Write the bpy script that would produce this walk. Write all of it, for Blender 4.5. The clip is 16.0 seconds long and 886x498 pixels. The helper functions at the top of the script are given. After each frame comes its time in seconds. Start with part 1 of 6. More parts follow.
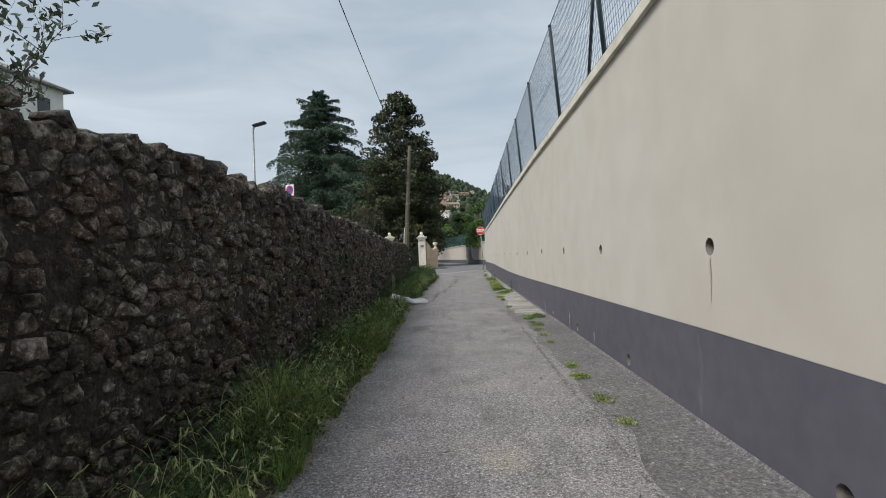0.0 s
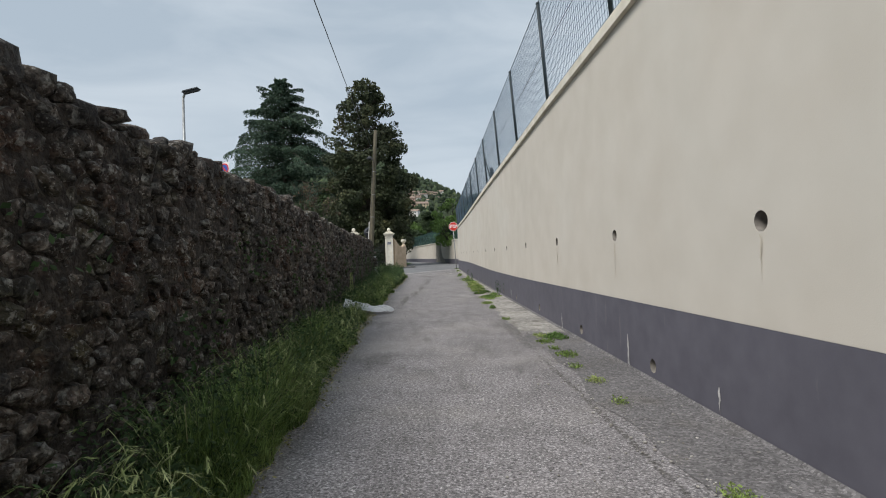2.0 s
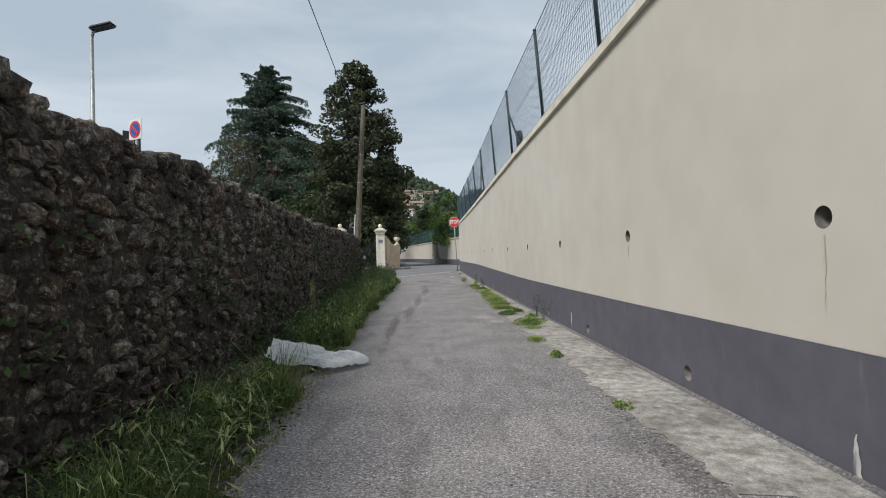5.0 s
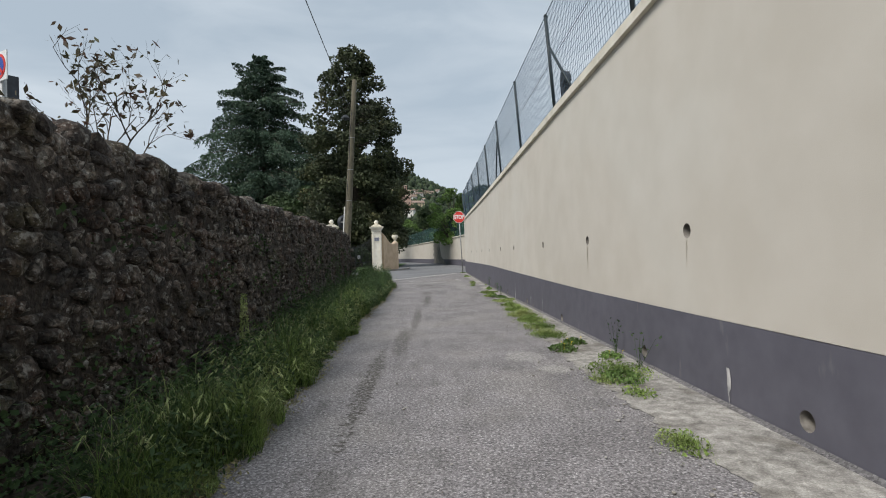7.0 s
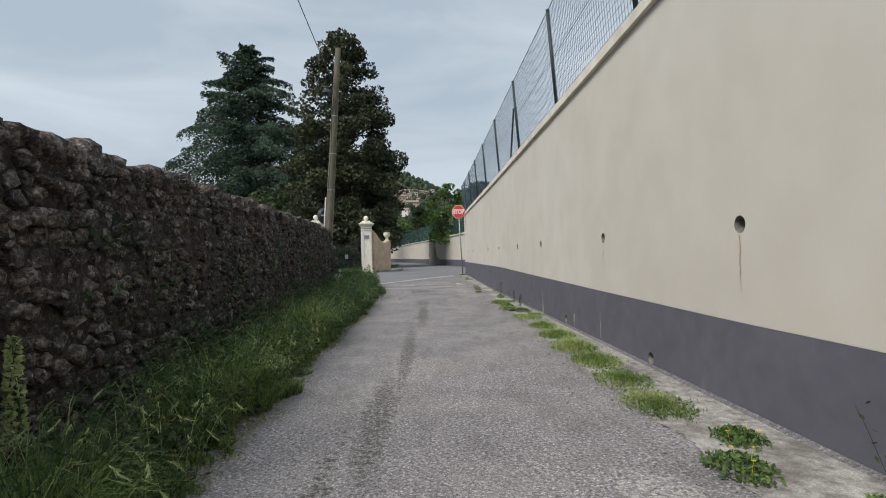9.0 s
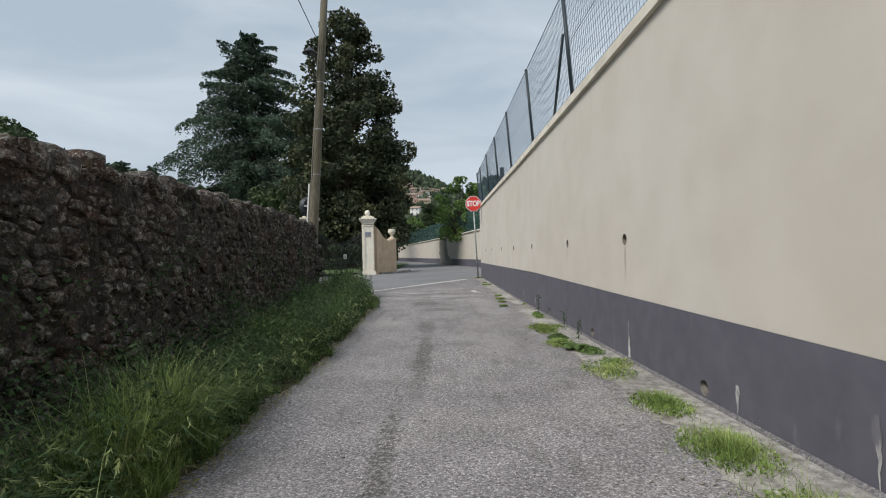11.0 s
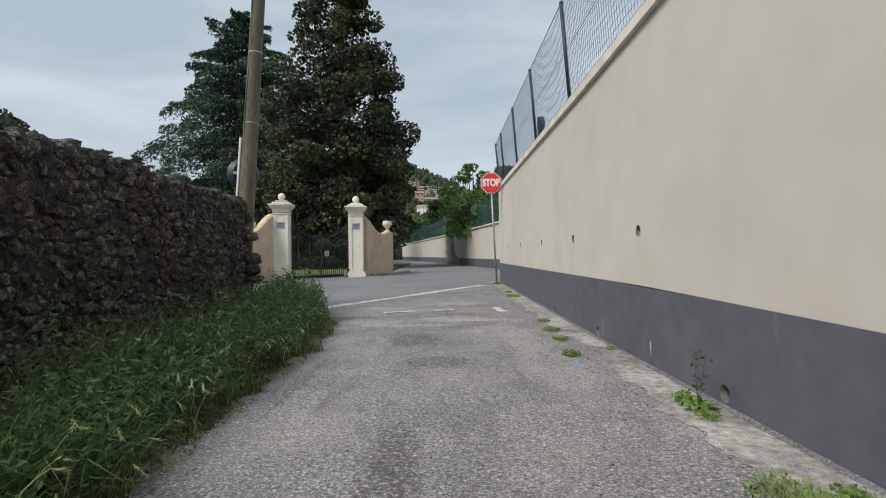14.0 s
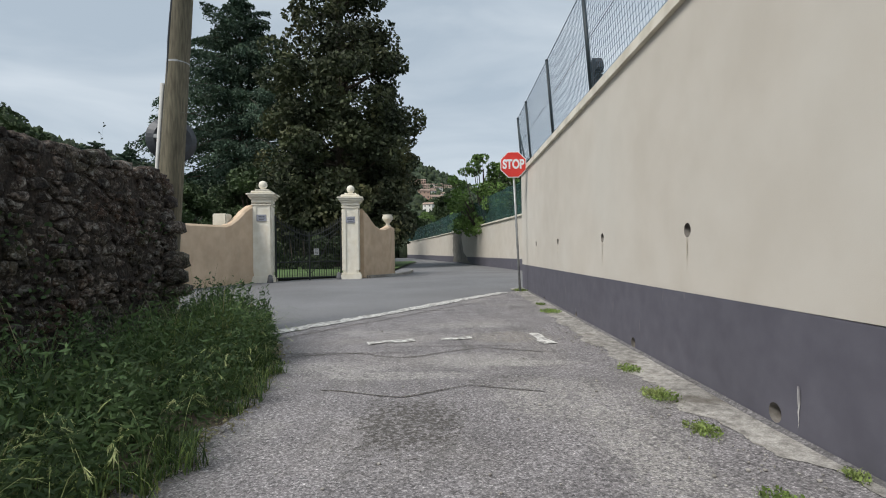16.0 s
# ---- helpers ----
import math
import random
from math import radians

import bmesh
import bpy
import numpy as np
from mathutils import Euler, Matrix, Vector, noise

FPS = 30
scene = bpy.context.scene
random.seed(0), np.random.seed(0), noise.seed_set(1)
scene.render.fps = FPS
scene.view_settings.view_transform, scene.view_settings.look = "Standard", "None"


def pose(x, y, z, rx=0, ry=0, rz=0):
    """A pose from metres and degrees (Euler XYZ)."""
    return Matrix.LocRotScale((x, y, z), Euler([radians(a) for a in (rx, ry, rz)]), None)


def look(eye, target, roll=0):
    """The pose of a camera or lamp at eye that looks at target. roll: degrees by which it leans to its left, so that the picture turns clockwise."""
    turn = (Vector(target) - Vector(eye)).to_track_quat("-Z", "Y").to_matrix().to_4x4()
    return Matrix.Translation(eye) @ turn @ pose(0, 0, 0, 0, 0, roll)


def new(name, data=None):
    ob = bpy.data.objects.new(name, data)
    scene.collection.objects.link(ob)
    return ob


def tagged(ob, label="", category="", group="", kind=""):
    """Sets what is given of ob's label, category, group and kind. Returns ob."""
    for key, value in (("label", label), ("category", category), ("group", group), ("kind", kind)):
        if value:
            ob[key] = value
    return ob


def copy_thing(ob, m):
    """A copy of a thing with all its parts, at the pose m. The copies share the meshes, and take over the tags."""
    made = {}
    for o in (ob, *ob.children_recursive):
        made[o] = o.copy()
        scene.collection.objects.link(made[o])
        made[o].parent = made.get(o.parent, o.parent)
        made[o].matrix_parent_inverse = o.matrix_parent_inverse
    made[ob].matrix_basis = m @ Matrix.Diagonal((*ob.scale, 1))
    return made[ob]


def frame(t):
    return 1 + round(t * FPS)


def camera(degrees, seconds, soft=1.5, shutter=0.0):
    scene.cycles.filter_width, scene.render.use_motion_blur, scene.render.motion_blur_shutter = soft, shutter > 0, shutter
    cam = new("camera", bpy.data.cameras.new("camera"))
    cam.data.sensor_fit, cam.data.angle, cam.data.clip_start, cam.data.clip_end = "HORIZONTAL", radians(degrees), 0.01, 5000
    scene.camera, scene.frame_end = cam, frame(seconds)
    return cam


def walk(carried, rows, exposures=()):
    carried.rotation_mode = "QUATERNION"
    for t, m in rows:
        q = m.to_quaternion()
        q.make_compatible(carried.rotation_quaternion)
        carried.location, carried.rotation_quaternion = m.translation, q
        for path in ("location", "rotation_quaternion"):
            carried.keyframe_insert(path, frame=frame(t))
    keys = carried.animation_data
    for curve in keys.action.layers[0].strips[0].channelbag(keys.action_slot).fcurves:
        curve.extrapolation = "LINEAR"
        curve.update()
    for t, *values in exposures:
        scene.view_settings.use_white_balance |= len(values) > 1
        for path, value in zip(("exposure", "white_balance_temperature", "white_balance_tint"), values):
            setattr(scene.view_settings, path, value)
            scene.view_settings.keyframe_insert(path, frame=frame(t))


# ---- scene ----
cam = camera(82.0, 16.0, soft=1.05)
PATH = [
    (0, (3.55, 3.661, 1.078), (3.464, 5.659, 1.109), -2.5),
    (0.5, (3.516, 4.42, 1.031), (3.446, 6.419, 1.062), -2.4),
    (1, (3.448, 5.275, 1.014), (3.391, 7.274, 1.044), -2.2),
    (1.5, (3.394, 6.002, 0.991), (3.378, 8.001, 1.019), -2.3),
    (2, (3.357, 6.824, 0.963), (3.395, 8.823, 0.988), -2.1),
    (2.5, (3.295, 7.609, 1.0), (3.339, 9.609, 1.026), -2.3),
    (3, (3.289, 8.364, 1.0), (3.343, 10.363, 1.024), -2.1),
    (3.5, (3.238, 9.147, 0.999), (3.294, 11.146, 1.024), -2.0),
    (4, (3.21, 9.866, 0.994), (3.271, 11.865, 1.019), -1.8),
    (6.5, (3.169, 14.132, 0.938), (3.223, 16.131, 0.962), -1.8),
    (7, (3.148, 14.943, 0.944), (3.204, 16.943, 0.969), -1.7),
    (7.5, (3.127, 15.702, 0.929), (3.188, 17.701, 0.954), -1.6),
    (8, (3.138, 16.499, 0.94), (3.203, 18.498, 0.966), -1.5),
    (8.5, (3.142, 17.21, 0.949), (3.212, 19.209, 0.974), -1.4),
    (9, (3.11, 17.98, 0.926), (3.187, 19.978, 0.951), -1.5),
    (11.5, (3.24, 22.357, 0.98), (3.262, 24.357, 1.0), -1.4),
    (12, (3.221, 23.204, 0.954), (3.241, 25.204, 0.976), -1.2),
    (12.5, (3.276, 24.102, 0.935), (3.299, 26.102, 0.956), -1.1),
    (13, (3.287, 24.972, 0.909), (3.311, 26.972, 0.931), -1.0),
    (13.5, (3.324, 25.743, 0.901), (3.348, 27.743, 0.922), -0.9),
    (14, (3.323, 26.619, 0.9), (3.328, 28.619, 0.919), -1.0),
    (14.5, (3.328, 27.375, 0.891), (3.335, 29.375, 0.91), -0.9),
    (15, (3.306, 28.119, 0.872), (3.31, 30.119, 0.889), -0.9),
    (15.5, (3.247, 28.711, 0.886), (3.248, 30.711, 0.903), -0.8),
    (16, (3.237, 29.471, 0.93), (3.219, 31.471, 0.941), -0.8),
]
walk(cam, [(t, look(eye, target, roll)) for t, eye, target, roll in PATH])

# ---- sky, sun, exposure ----
scene.view_settings.exposure = 0.45
world = bpy.data.worlds.new("sky")
scene.world = world
world.use_nodes = True
wn, wl = world.node_tree.nodes, world.node_tree.links
wn.clear()
SUN_EL, SUN_AZ = radians(48), radians(-128)
sky = wn.new("ShaderNodeTexSky")
sky.sky_type, sky.sun_disc, sky.sun_elevation, sky.sun_rotation = "NISHITA", False, SUN_EL, SUN_AZ
b1 = wn.new("ShaderNodeBackground")
b1.inputs[1].default_value = 0.06
wl.new(sky.outputs[0], b1.inputs[0])
tc = wn.new("ShaderNodeTexCoord")
mp = wn.new("ShaderNodeMapping")
mp.inputs["Scale"].default_value = (1.6, 1.6, 5.5)
wl.new(tc.outputs["Generated"], mp.inputs[0])
n1 = wn.new("ShaderNodeTexNoise")
n1.inputs["Scale"].default_value, n1.inputs["Detail"].default_value, n1.inputs["Roughness"].default_value = 1.7, 6, 0.5
n1.inputs["Distortion"].default_value = 0.5
wl.new(mp.outputs[0], n1.inputs["Vector"])
cr = wn.new("ShaderNodeValToRGB")
cr.color_ramp.elements[0].position, cr.color_ramp.elements[0].color = 0.33, (0.41, 0.485, 0.56, 1)
cr.color_ramp.elements[1].position, cr.color_ramp.elements[1].color = 0.68, (0.585, 0.65, 0.71, 1)
wl.new(n1.outputs[0], cr.inputs[0])
b2 = wn.new("ShaderNodeBackground")
b2.inputs[1].default_value = 0.86
wl.new(cr.outputs[0], b2.inputs[0])
mx = wn.new("ShaderNodeMixShader")
mx.inputs[0].default_value = 0.88
wo = wn.new("ShaderNodeOutputWorld")
wl.new(b1.outputs[0], mx.inputs[1])
wl.new(b2.outputs[0], mx.inputs[2])
wl.new(mx.outputs[0], wo.inputs[0])

sun_data = bpy.data.lights.new("sun", "SUN")
sun_data.energy, sun_data.angle, sun_data.color = 2.3, radians(22), (1.0, 0.955, 0.90)
sun = new("sun", sun_data)
sun.matrix_world = look((0, 0, 0), (-math.cos(SUN_EL) * math.sin(SUN_AZ), -math.cos(SUN_EL) * math.cos(SUN_AZ), -math.sin(SUN_EL))) @ pose(0, 0, 0)


# ---- materials ----
def material(name, stops, scale=3.0, detail=6, rough=0.85, bump=0.3, bump_scale=40.0, dist=0.01, big=0.25, big_scale=0.5,
             metal=0.0, island=0.0, each=0.0, stretch=(1, 1, 1), trans=0.0, spec=0.5, alpha=1.0):
    """A procedural surface: a colour ramp over noise, broad variation, relief, and a shift for each piece."""
    m = bpy.data.materials.new(name)
    m.use_nodes = True
    n, l = m.node_tree.nodes, m.node_tree.links
    bs = n["Principled BSDF"]
    tc = n.new("ShaderNodeTexCoord")
    mp = n.new("ShaderNodeMapping")
    mp.inputs["Scale"].default_value = stretch
    geo = n.new("ShaderNodeNewGeometry")
    l.new(geo.outputs["Position"], mp.inputs[0])
    a = n.new("ShaderNodeTexNoise")
    a.inputs["Scale"].default_value, a.inputs["Detail"].default_value = scale, detail
    l.new(mp.outputs[0], a.inputs["Vector"])
    ramp = n.new("ShaderNodeValToRGB")
    r = ramp.color_ramp
    while len(r.elements) < len(stops):
        r.elements.new(0.5)
    for e, (p, c) in zip(r.elements, stops):
        e.position, e.color = p, (*c, 1)
    l.new(a.outputs[0], ramp.inputs[0])
    b = n.new("ShaderNodeTexNoise")
    b.inputs["Scale"].default_value, b.inputs["Detail"].default_value = big_scale, 4
    l.new(mp.outputs[0], b.inputs["Vector"])
    mr = n.new("ShaderNodeMapRange")
    mr.inputs["From Min"].default_value, mr.inputs["From Max"].default_value = 0.3, 0.7
    mr.inputs["To Min"].default_value, mr.inputs["To Max"].default_value = 1 - big, 1 + big
    l.new(b.outputs[0], mr.inputs[0])
    value = mr.outputs[0]
    for amount, source in ((island, geo.outputs["Random Per Island"]), (each, None)):
        if amount:
            if source is None:
                source = n.new("ShaderNodeObjectInfo").outputs["Random"]
            m2 = n.new("ShaderNodeMapRange")
            m2.inputs["To Min"].default_value, m2.inputs["To Max"].default_value = 1 - amount, 1 + amount
            l.new(source, m2.inputs[0])
            mu = n.new("ShaderNodeMath")
            mu.operation = "MULTIPLY"
            l.new(value, mu.inputs[0])
            l.new(m2.outputs[0], mu.inputs[1])
            value = mu.outputs[0]
    hs = n.new("ShaderNodeHueSaturation")
    l.new(ramp.outputs[0], hs.inputs["Color"])
    l.new(value, hs.inputs["Value"])
    l.new(hs.outputs[0], bs.inputs["Base Color"])
    bs.inputs["Roughness"].default_value, bs.inputs["Metallic"].default_value = rough, metal
    bs.inputs["Specular IOR Level"].default_value = spec
    bs.inputs["Alpha"].default_value = alpha
    if bump:
        c = n.new("ShaderNodeTexNoise")
        c.inputs["Scale"].default_value, c.inputs["Detail"].default_value = bump_scale, 5
        l.new(mp.outputs[0], c.inputs["Vector"])
        bu = n.new("ShaderNodeBump")
        bu.inputs["Strength"].default_value, bu.inputs["Distance"].default_value = bump, dist
        l.new(c.outputs[0], bu.inputs["Height"])
        l.new(bu.outputs[0], bs.inputs["Normal"])
    if trans:
        tr = n.new("ShaderNodeBsdfTranslucent")
        l.new(hs.outputs[0], tr.inputs[0])
        ms = n.new("ShaderNodeMixShader")
        ms.inputs[0].default_value = trans
        out = n["Material Output"]
        l.new(bs.outputs[0], ms.inputs[1])
        l.new(tr.outputs[0], ms.inputs[2])
        l.new(ms.outputs[0], out.inputs[0])
    return m


def overlay(m, colour, scale, low, high, amount, stretch=(1, 1, 1), detail=5):
    """Lays blotches of another colour over a material's base colour."""
    n, l = m.node_tree.nodes, m.node_tree.links
    bs = n["Principled BSDF"]
    old = bs.inputs["Base Color"].links[0].from_socket
    geo = n.new("ShaderNodeNewGeometry")
    mp = n.new("ShaderNodeMapping")
    mp.inputs["Scale"].default_value = stretch
    l.new(geo.outputs["Position"], mp.inputs[0])
    t = n.new("ShaderNodeTexNoise")
    t.inputs["Scale"].default_value, t.inputs["Detail"].default_value = scale, detail
    l.new(mp.outputs[0], t.inputs["Vector"])
    mr = n.new("ShaderNodeMapRange")
    for k, v in zip(("From Min", "From Max", "To Min", "To Max"), (low, high, 0, amount)):
        mr.inputs[k].default_value = v
    l.new(t.outputs[0], mr.inputs[0])
    mix = n.new("ShaderNodeMix")
    mix.data_type = "RGBA"
    l.new(mr.outputs[0], mix.inputs[0])
    l.new(old, mix.inputs[6])
    mix.inputs[7].default_value = (*colour, 1)
    l.new(mix.outputs[2], bs.inputs["Base Color"])
    for k in n:
        if k.bl_idname == "ShaderNodeBsdfTranslucent":
            l.new(mix.outputs[2], k.inputs[0])
    return m


M = {}
M["asphalt"] = overlay(overlay(material("worn_asphalt", [(0.28, (0.075, 0.071, 0.073)), (0.45, (0.185, 0.174, 0.178)), (0.6, (0.26, 0.245, 0.25)), (0.75, (0.46, 0.44, 0.44))], 55, 10, 0.95, 0.55, 130, 0.008, 0.16, 2.5),
                       (0.31, 0.29, 0.27), 0.9, 0.5, 0.72, 0.5), (0.10, 0.095, 0.09), 2.6, 0.56, 0.72, 0.5, (2.2, 0.5, 1))
overlay(M["asphalt"], (0.52, 0.50, 0.49), 110, 0.63, 0.68, 0.6)
overlay(M["asphalt"], (0.05, 0.047, 0.045), 90, 0.64, 0.70, 0.6)


def spot(m, colour, cx, cy, rx, ry, amount, ragged=1.1, scale=13.0, fine=0.0):
    """A stain or worn patch with a ragged outline at its own place on the ground."""
    n, l = m.node_tree.nodes, m.node_tree.links
    bs = n["Principled BSDF"]
    old = bs.inputs["Base Color"].links[0].from_socket
    geo = n.new("ShaderNodeNewGeometry")
    mp = n.new("ShaderNodeMapping")
    mp.inputs["Location"].default_value = (-cx / rx, -cy / ry, 0)
    mp.inputs["Scale"].default_value = (1 / rx, 1 / ry, 0)
    l.new(geo.outputs["Position"], mp.inputs[0])
    ln = n.new("ShaderNodeVectorMath")
    ln.operation = "LENGTH"
    l.new(mp.outputs[0], ln.inputs[0])
    t = n.new("ShaderNodeTexNoise")
    t.inputs["Scale"].default_value, t.inputs["Detail"].default_value, t.inputs["Roughness"].default_value = scale, 10, 0.8
    l.new(geo.outputs["Position"], t.inputs["Vector"])
    ma = n.new("ShaderNodeMath")
    ma.operation = "MULTIPLY_ADD"
    ma.inputs[1].default_value = ragged * 4
    l.new(t.outputs[0], ma.inputs[0])
    l.new(ln.outputs["Value"], ma.inputs[2])
    mr = n.new("ShaderNodeMapRange")
    for k, v in zip(("From Min", "From Max", "To Min", "To Max"), (1.05 + ragged * 2, 0.85 + ragged * 2 - 0.1 * fine, 0, amount)):
        mr.inputs[k].default_value = v
    l.new(ma.outputs[0], mr.inputs[0])
    g2 = n.new("ShaderNodeTexNoise")
    g2.inputs["Scale"].default_value, g2.inputs["Detail"].default_value = 34, 6
    l.new(geo.outputs["Position"], g2.inputs["Vector"])
    gm = n.new("ShaderNodeMapRange")
    for k, v in zip(("From Min", "From Max", "To Min", "To Max"), (0.44, 0.53, 0.12, 1.0)):
        gm.inputs[k].default_value = v
    l.new(g2.outputs[0], gm.inputs[0])
    mm = n.new("ShaderNodeMath")
    mm.operation = "MULTIPLY"
    l.new(mr.outputs[0], mm.inputs[0])
    l.new(gm.outputs[0], mm.inputs[1])
    mix = n.new("ShaderNodeMix")
    mix.data_type = "RGBA"
    l.new(mm.outputs[0], mix.inputs[0])
    l.new(old, mix.inputs[6])
    mix.inputs[7].default_value = (*colour, 1)
    l.new(mix.outputs[2], bs.inputs["Base Color"])


def chips(m, scale, dark, light, strength, relief=0.35, dist=0.004):
    """Small angular stones of their own shade set in a surface, with relief."""
    n, l = m.node_tree.nodes, m.node_tree.links
    bs = n["Principled BSDF"]
    old = bs.inputs["Base Color"].links[0].from_socket
    geo = n.new("ShaderNodeNewGeometry")
    vo = n.new("ShaderNodeTexVoronoi")
    vo.inputs["Scale"].default_value, vo.inputs["Randomness"].default_value = scale, 1.0
    l.new(geo.outputs["Position"], vo.inputs["Vector"])
    sp = n.new("ShaderNodeSeparateColor")
    l.new(vo.outputs["Color"], sp.inputs[0])
    ra_ = n.new("ShaderNodeValToRGB")
    e = ra_.color_ramp.elements
    e[0].position, e[0].color = 0.0, (dark, dark, dark, 1)
    e[1].position, e[1].color = 0.55, (1.0, 1.0, 1.0, 1)
    k = e.new(0.85)
    k.color = (1.25, 1.25, 1.25, 1)
    k = e.new(1.0)
    k.color = (light, light, light, 1)
    l.new(sp.outputs[0], ra_.inputs[0])
    mix = n.new("ShaderNodeMix")
    mix.data_type, mix.blend_type = "RGBA", "MULTIPLY"
    mix.inputs[0].default_value = strength
    l.new(old, mix.inputs[6])
    l.new(ra_.outputs[0], mix.inputs[7])
    l.new(mix.outputs[2], bs.inputs["Base Color"])
    bu = n.new("ShaderNodeBump")
    bu.inputs["Strength"].default_value, bu.inputs["Distance"].default_value = relief, dist
    l.new(sp.outputs[1], bu.inputs["Height"])
    if bs.inputs["Normal"].links:
        l.new(bs.inputs["Normal"].links[0].from_socket, bu.inputs["Normal"])
    l.new(bu.outputs[0], bs.inputs["Normal"])
    return m


GRIT, DUST, SAND = (0.06, 0.055, 0.047), (0.36, 0.345, 0.325), (0.30, 0.27, 0.21)
for cx, cy, rx_, ry_, am in ((3.0, 32.5, 0.32, 0.45, 0.8), (3.07, 29.0, 0.13, 0.6, 0.75), (2.80, 21.3, 0.10, 0.9, 0.8), (2.92, 23.6, 0.07, 1.6, 0.75), (3.08, 27.0, 0.09, 1.2, 0.8),
                             (2.62, 19.2, 0.07, 1.4, 0.9), (2.75, 12.1, 0.16, 0.3, 0.55), (2.2, 30.6, 0.05, 0.8, 0.5), (3.3, 31.3, 0.3, 0.25, 0.7), (3.7, 33.4, 0.35, 0.2, 0.5),
                             (4.42, 4.0, 0.02, 3.0, 0.7), (4.40, 10.0, 0.022, 2.6, 0.7), (4.4, 13.6, 0.09, 1.2, 0.6), (2.0, 34.5, 0.8, 0.05, 0.7), (3.4, 34.8, 0.8, 0.05, 0.6), (2.9, 37.8, 0.9, 0.06, 0.5)):
    spot(M["asphalt"], GRIT, cx, cy, rx_, ry_, am)
for cx, cy, rx_, ry_, am, co in ((3.5, 34.15, 0.5, 0.3, 0.6, DUST), (2.2, 33.9, 0.5, 0.22, 0.6, DUST), (4.0, 33.0, 0.45, 0.5, 0.6, DUST), (4.07, 20.02, 0.20, 0.24, 0.75, DUST), (4.24, 19.44, 0.14, 0.16, 0.85, DUST),
                                 (3.72, 6.6, 0.14, 0.22, 0.6, SAND), (3.4, 36.2, 0.7, 0.25, 0.5, DUST), (2.3, 35.7, 0.5, 0.2, 0.5, DUST), (3.9, 35.3, 0.5, 0.35, 0.4, SAND), (2.9, 12.9, 0.5, 0.4, 0.3, DUST), (4.25, 31.0, 0.3, 1.2, 0.35, DUST), (2.8, 33.6, 0.7, 0.14, 0.7, DUST), (3.9, 34.0, 0.5, 0.12, 0.8, DUST), (4.25, 32.2, 0.25, 0.6, 0.6, DUST), (2.0, 32.4, 0.3, 0.2, 0.4, DUST)):
    spot(M["asphalt"], co, cx, cy, rx_, ry_, am, 0.7)
chips(M["asphalt"], 125, 0.45, 1.9, 0.85, 0.3, 0.003)
spot(M["asphalt"], (0.16, 0.42, 0.50), 4.50, 31.1, 0.05, 0.14, 0.55)
M["street"] = material("street_asphalt", [(0.3, (0.13, 0.13, 0.135)), (0.7, (0.21, 0.21, 0.215))], 60, 4, 0.9, 0.4, 80, 0.006, 0.15, 0.4)
M["soil"] = material("soil", [(0.3, (0.035, 0.028, 0.02)), (0.7, (0.11, 0.085, 0.06))], 14, 6, 1.0, 0.9, 18, 0.03, 0.3, 0.7)
M["land"] = material("wooded_land", [(0.3, (0.022, 0.035, 0.018)), (0.7, (0.06, 0.085, 0.04))], 0.05, 8, 1.0, 0.8, 0.25, 3.0, 0.3, 0.01)
M["lawn"] = material("lawn", [(0.3, (0.05, 0.09, 0.025)), (0.7, (0.10, 0.16, 0.05))], 5, 6, 1.0, 0.6, 30, 0.02, 0.25, 0.4)
M["concrete"] = overlay(material("gutter_concrete", [(0.3, (0.17, 0.16, 0.145)), (0.45, (0.275, 0.26, 0.238)), (0.6, (0.36, 0.342, 0.315)), (0.78, (0.48, 0.46, 0.43))], 16, 11, 0.95, 0.6, 60, 0.006, 0.28, 1.2),
                        (0.12, 0.105, 0.085), 3.0, 0.55, 0.68, 0.7)
chips(M["concrete"], 130, 0.72, 1.35, 0.7)
M["old_gutter"] = overlay(material("grey_mortar", [(0.3, (0.115, 0.110, 0.111)), (0.5, (0.150, 0.143, 0.145)), (0.75, (0.205, 0.196, 0.197))], 30, 10, 0.95, 0.5, 70, 0.006, 0.22, 1.0), (0.11, 0.10, 0.09), 2.0, 0.55, 0.7, 0.6)
chips(M["old_gutter"], 85, 0.5, 1.8, 0.8)
M["grit"] = material("dark_coarse_grit", [(0.3, (0.045, 0.042, 0.038)), (0.5, (0.11, 0.10, 0.085)), (0.75, (0.36, 0.34, 0.31))], 70, 4, 1.0, 1.0, 60, 0.02, 0.3, 3)
M["cream"] = overlay(overlay(material("cream_render", [(0.35, (0.555, 0.513, 0.446)), (0.65, (0.595, 0.554, 0.488))], 2.2, 7, 0.92, 0.22, 160, 0.002, 0.035, 0.35),
                     (0.53, 0.50, 0.44), 1.1, 0.56, 0.7, 0.15, (1, 1.6, 0.35)), (0.58, 0.58, 0.54), 0.35, 0.5, 0.65, 0.25)
M["band"] = overlay(material("grey_plinth_paint", [(0.3, (0.096, 0.093, 0.116)), (0.7, (0.120, 0.117, 0.143))], 6, 6, 0.7, 0.15, 120, 0.002, 0.06, 0.6),
                    (0.26, 0.25, 0.25), 5.0, 0.66, 0.78, 0.45, (1, 1.5, 0.4))
M["coping"] = overlay(material("coping_concrete", [(0.35, (0.60, 0.56, 0.46)), (0.65, (0.74, 0.70, 0.60))], 3, 6, 0.9, 0.2, 80, 0.003, 0.08, 0.6),
                      (0.25, 0.24, 0.19), 2.5, 0.6, 0.75, 0.5)
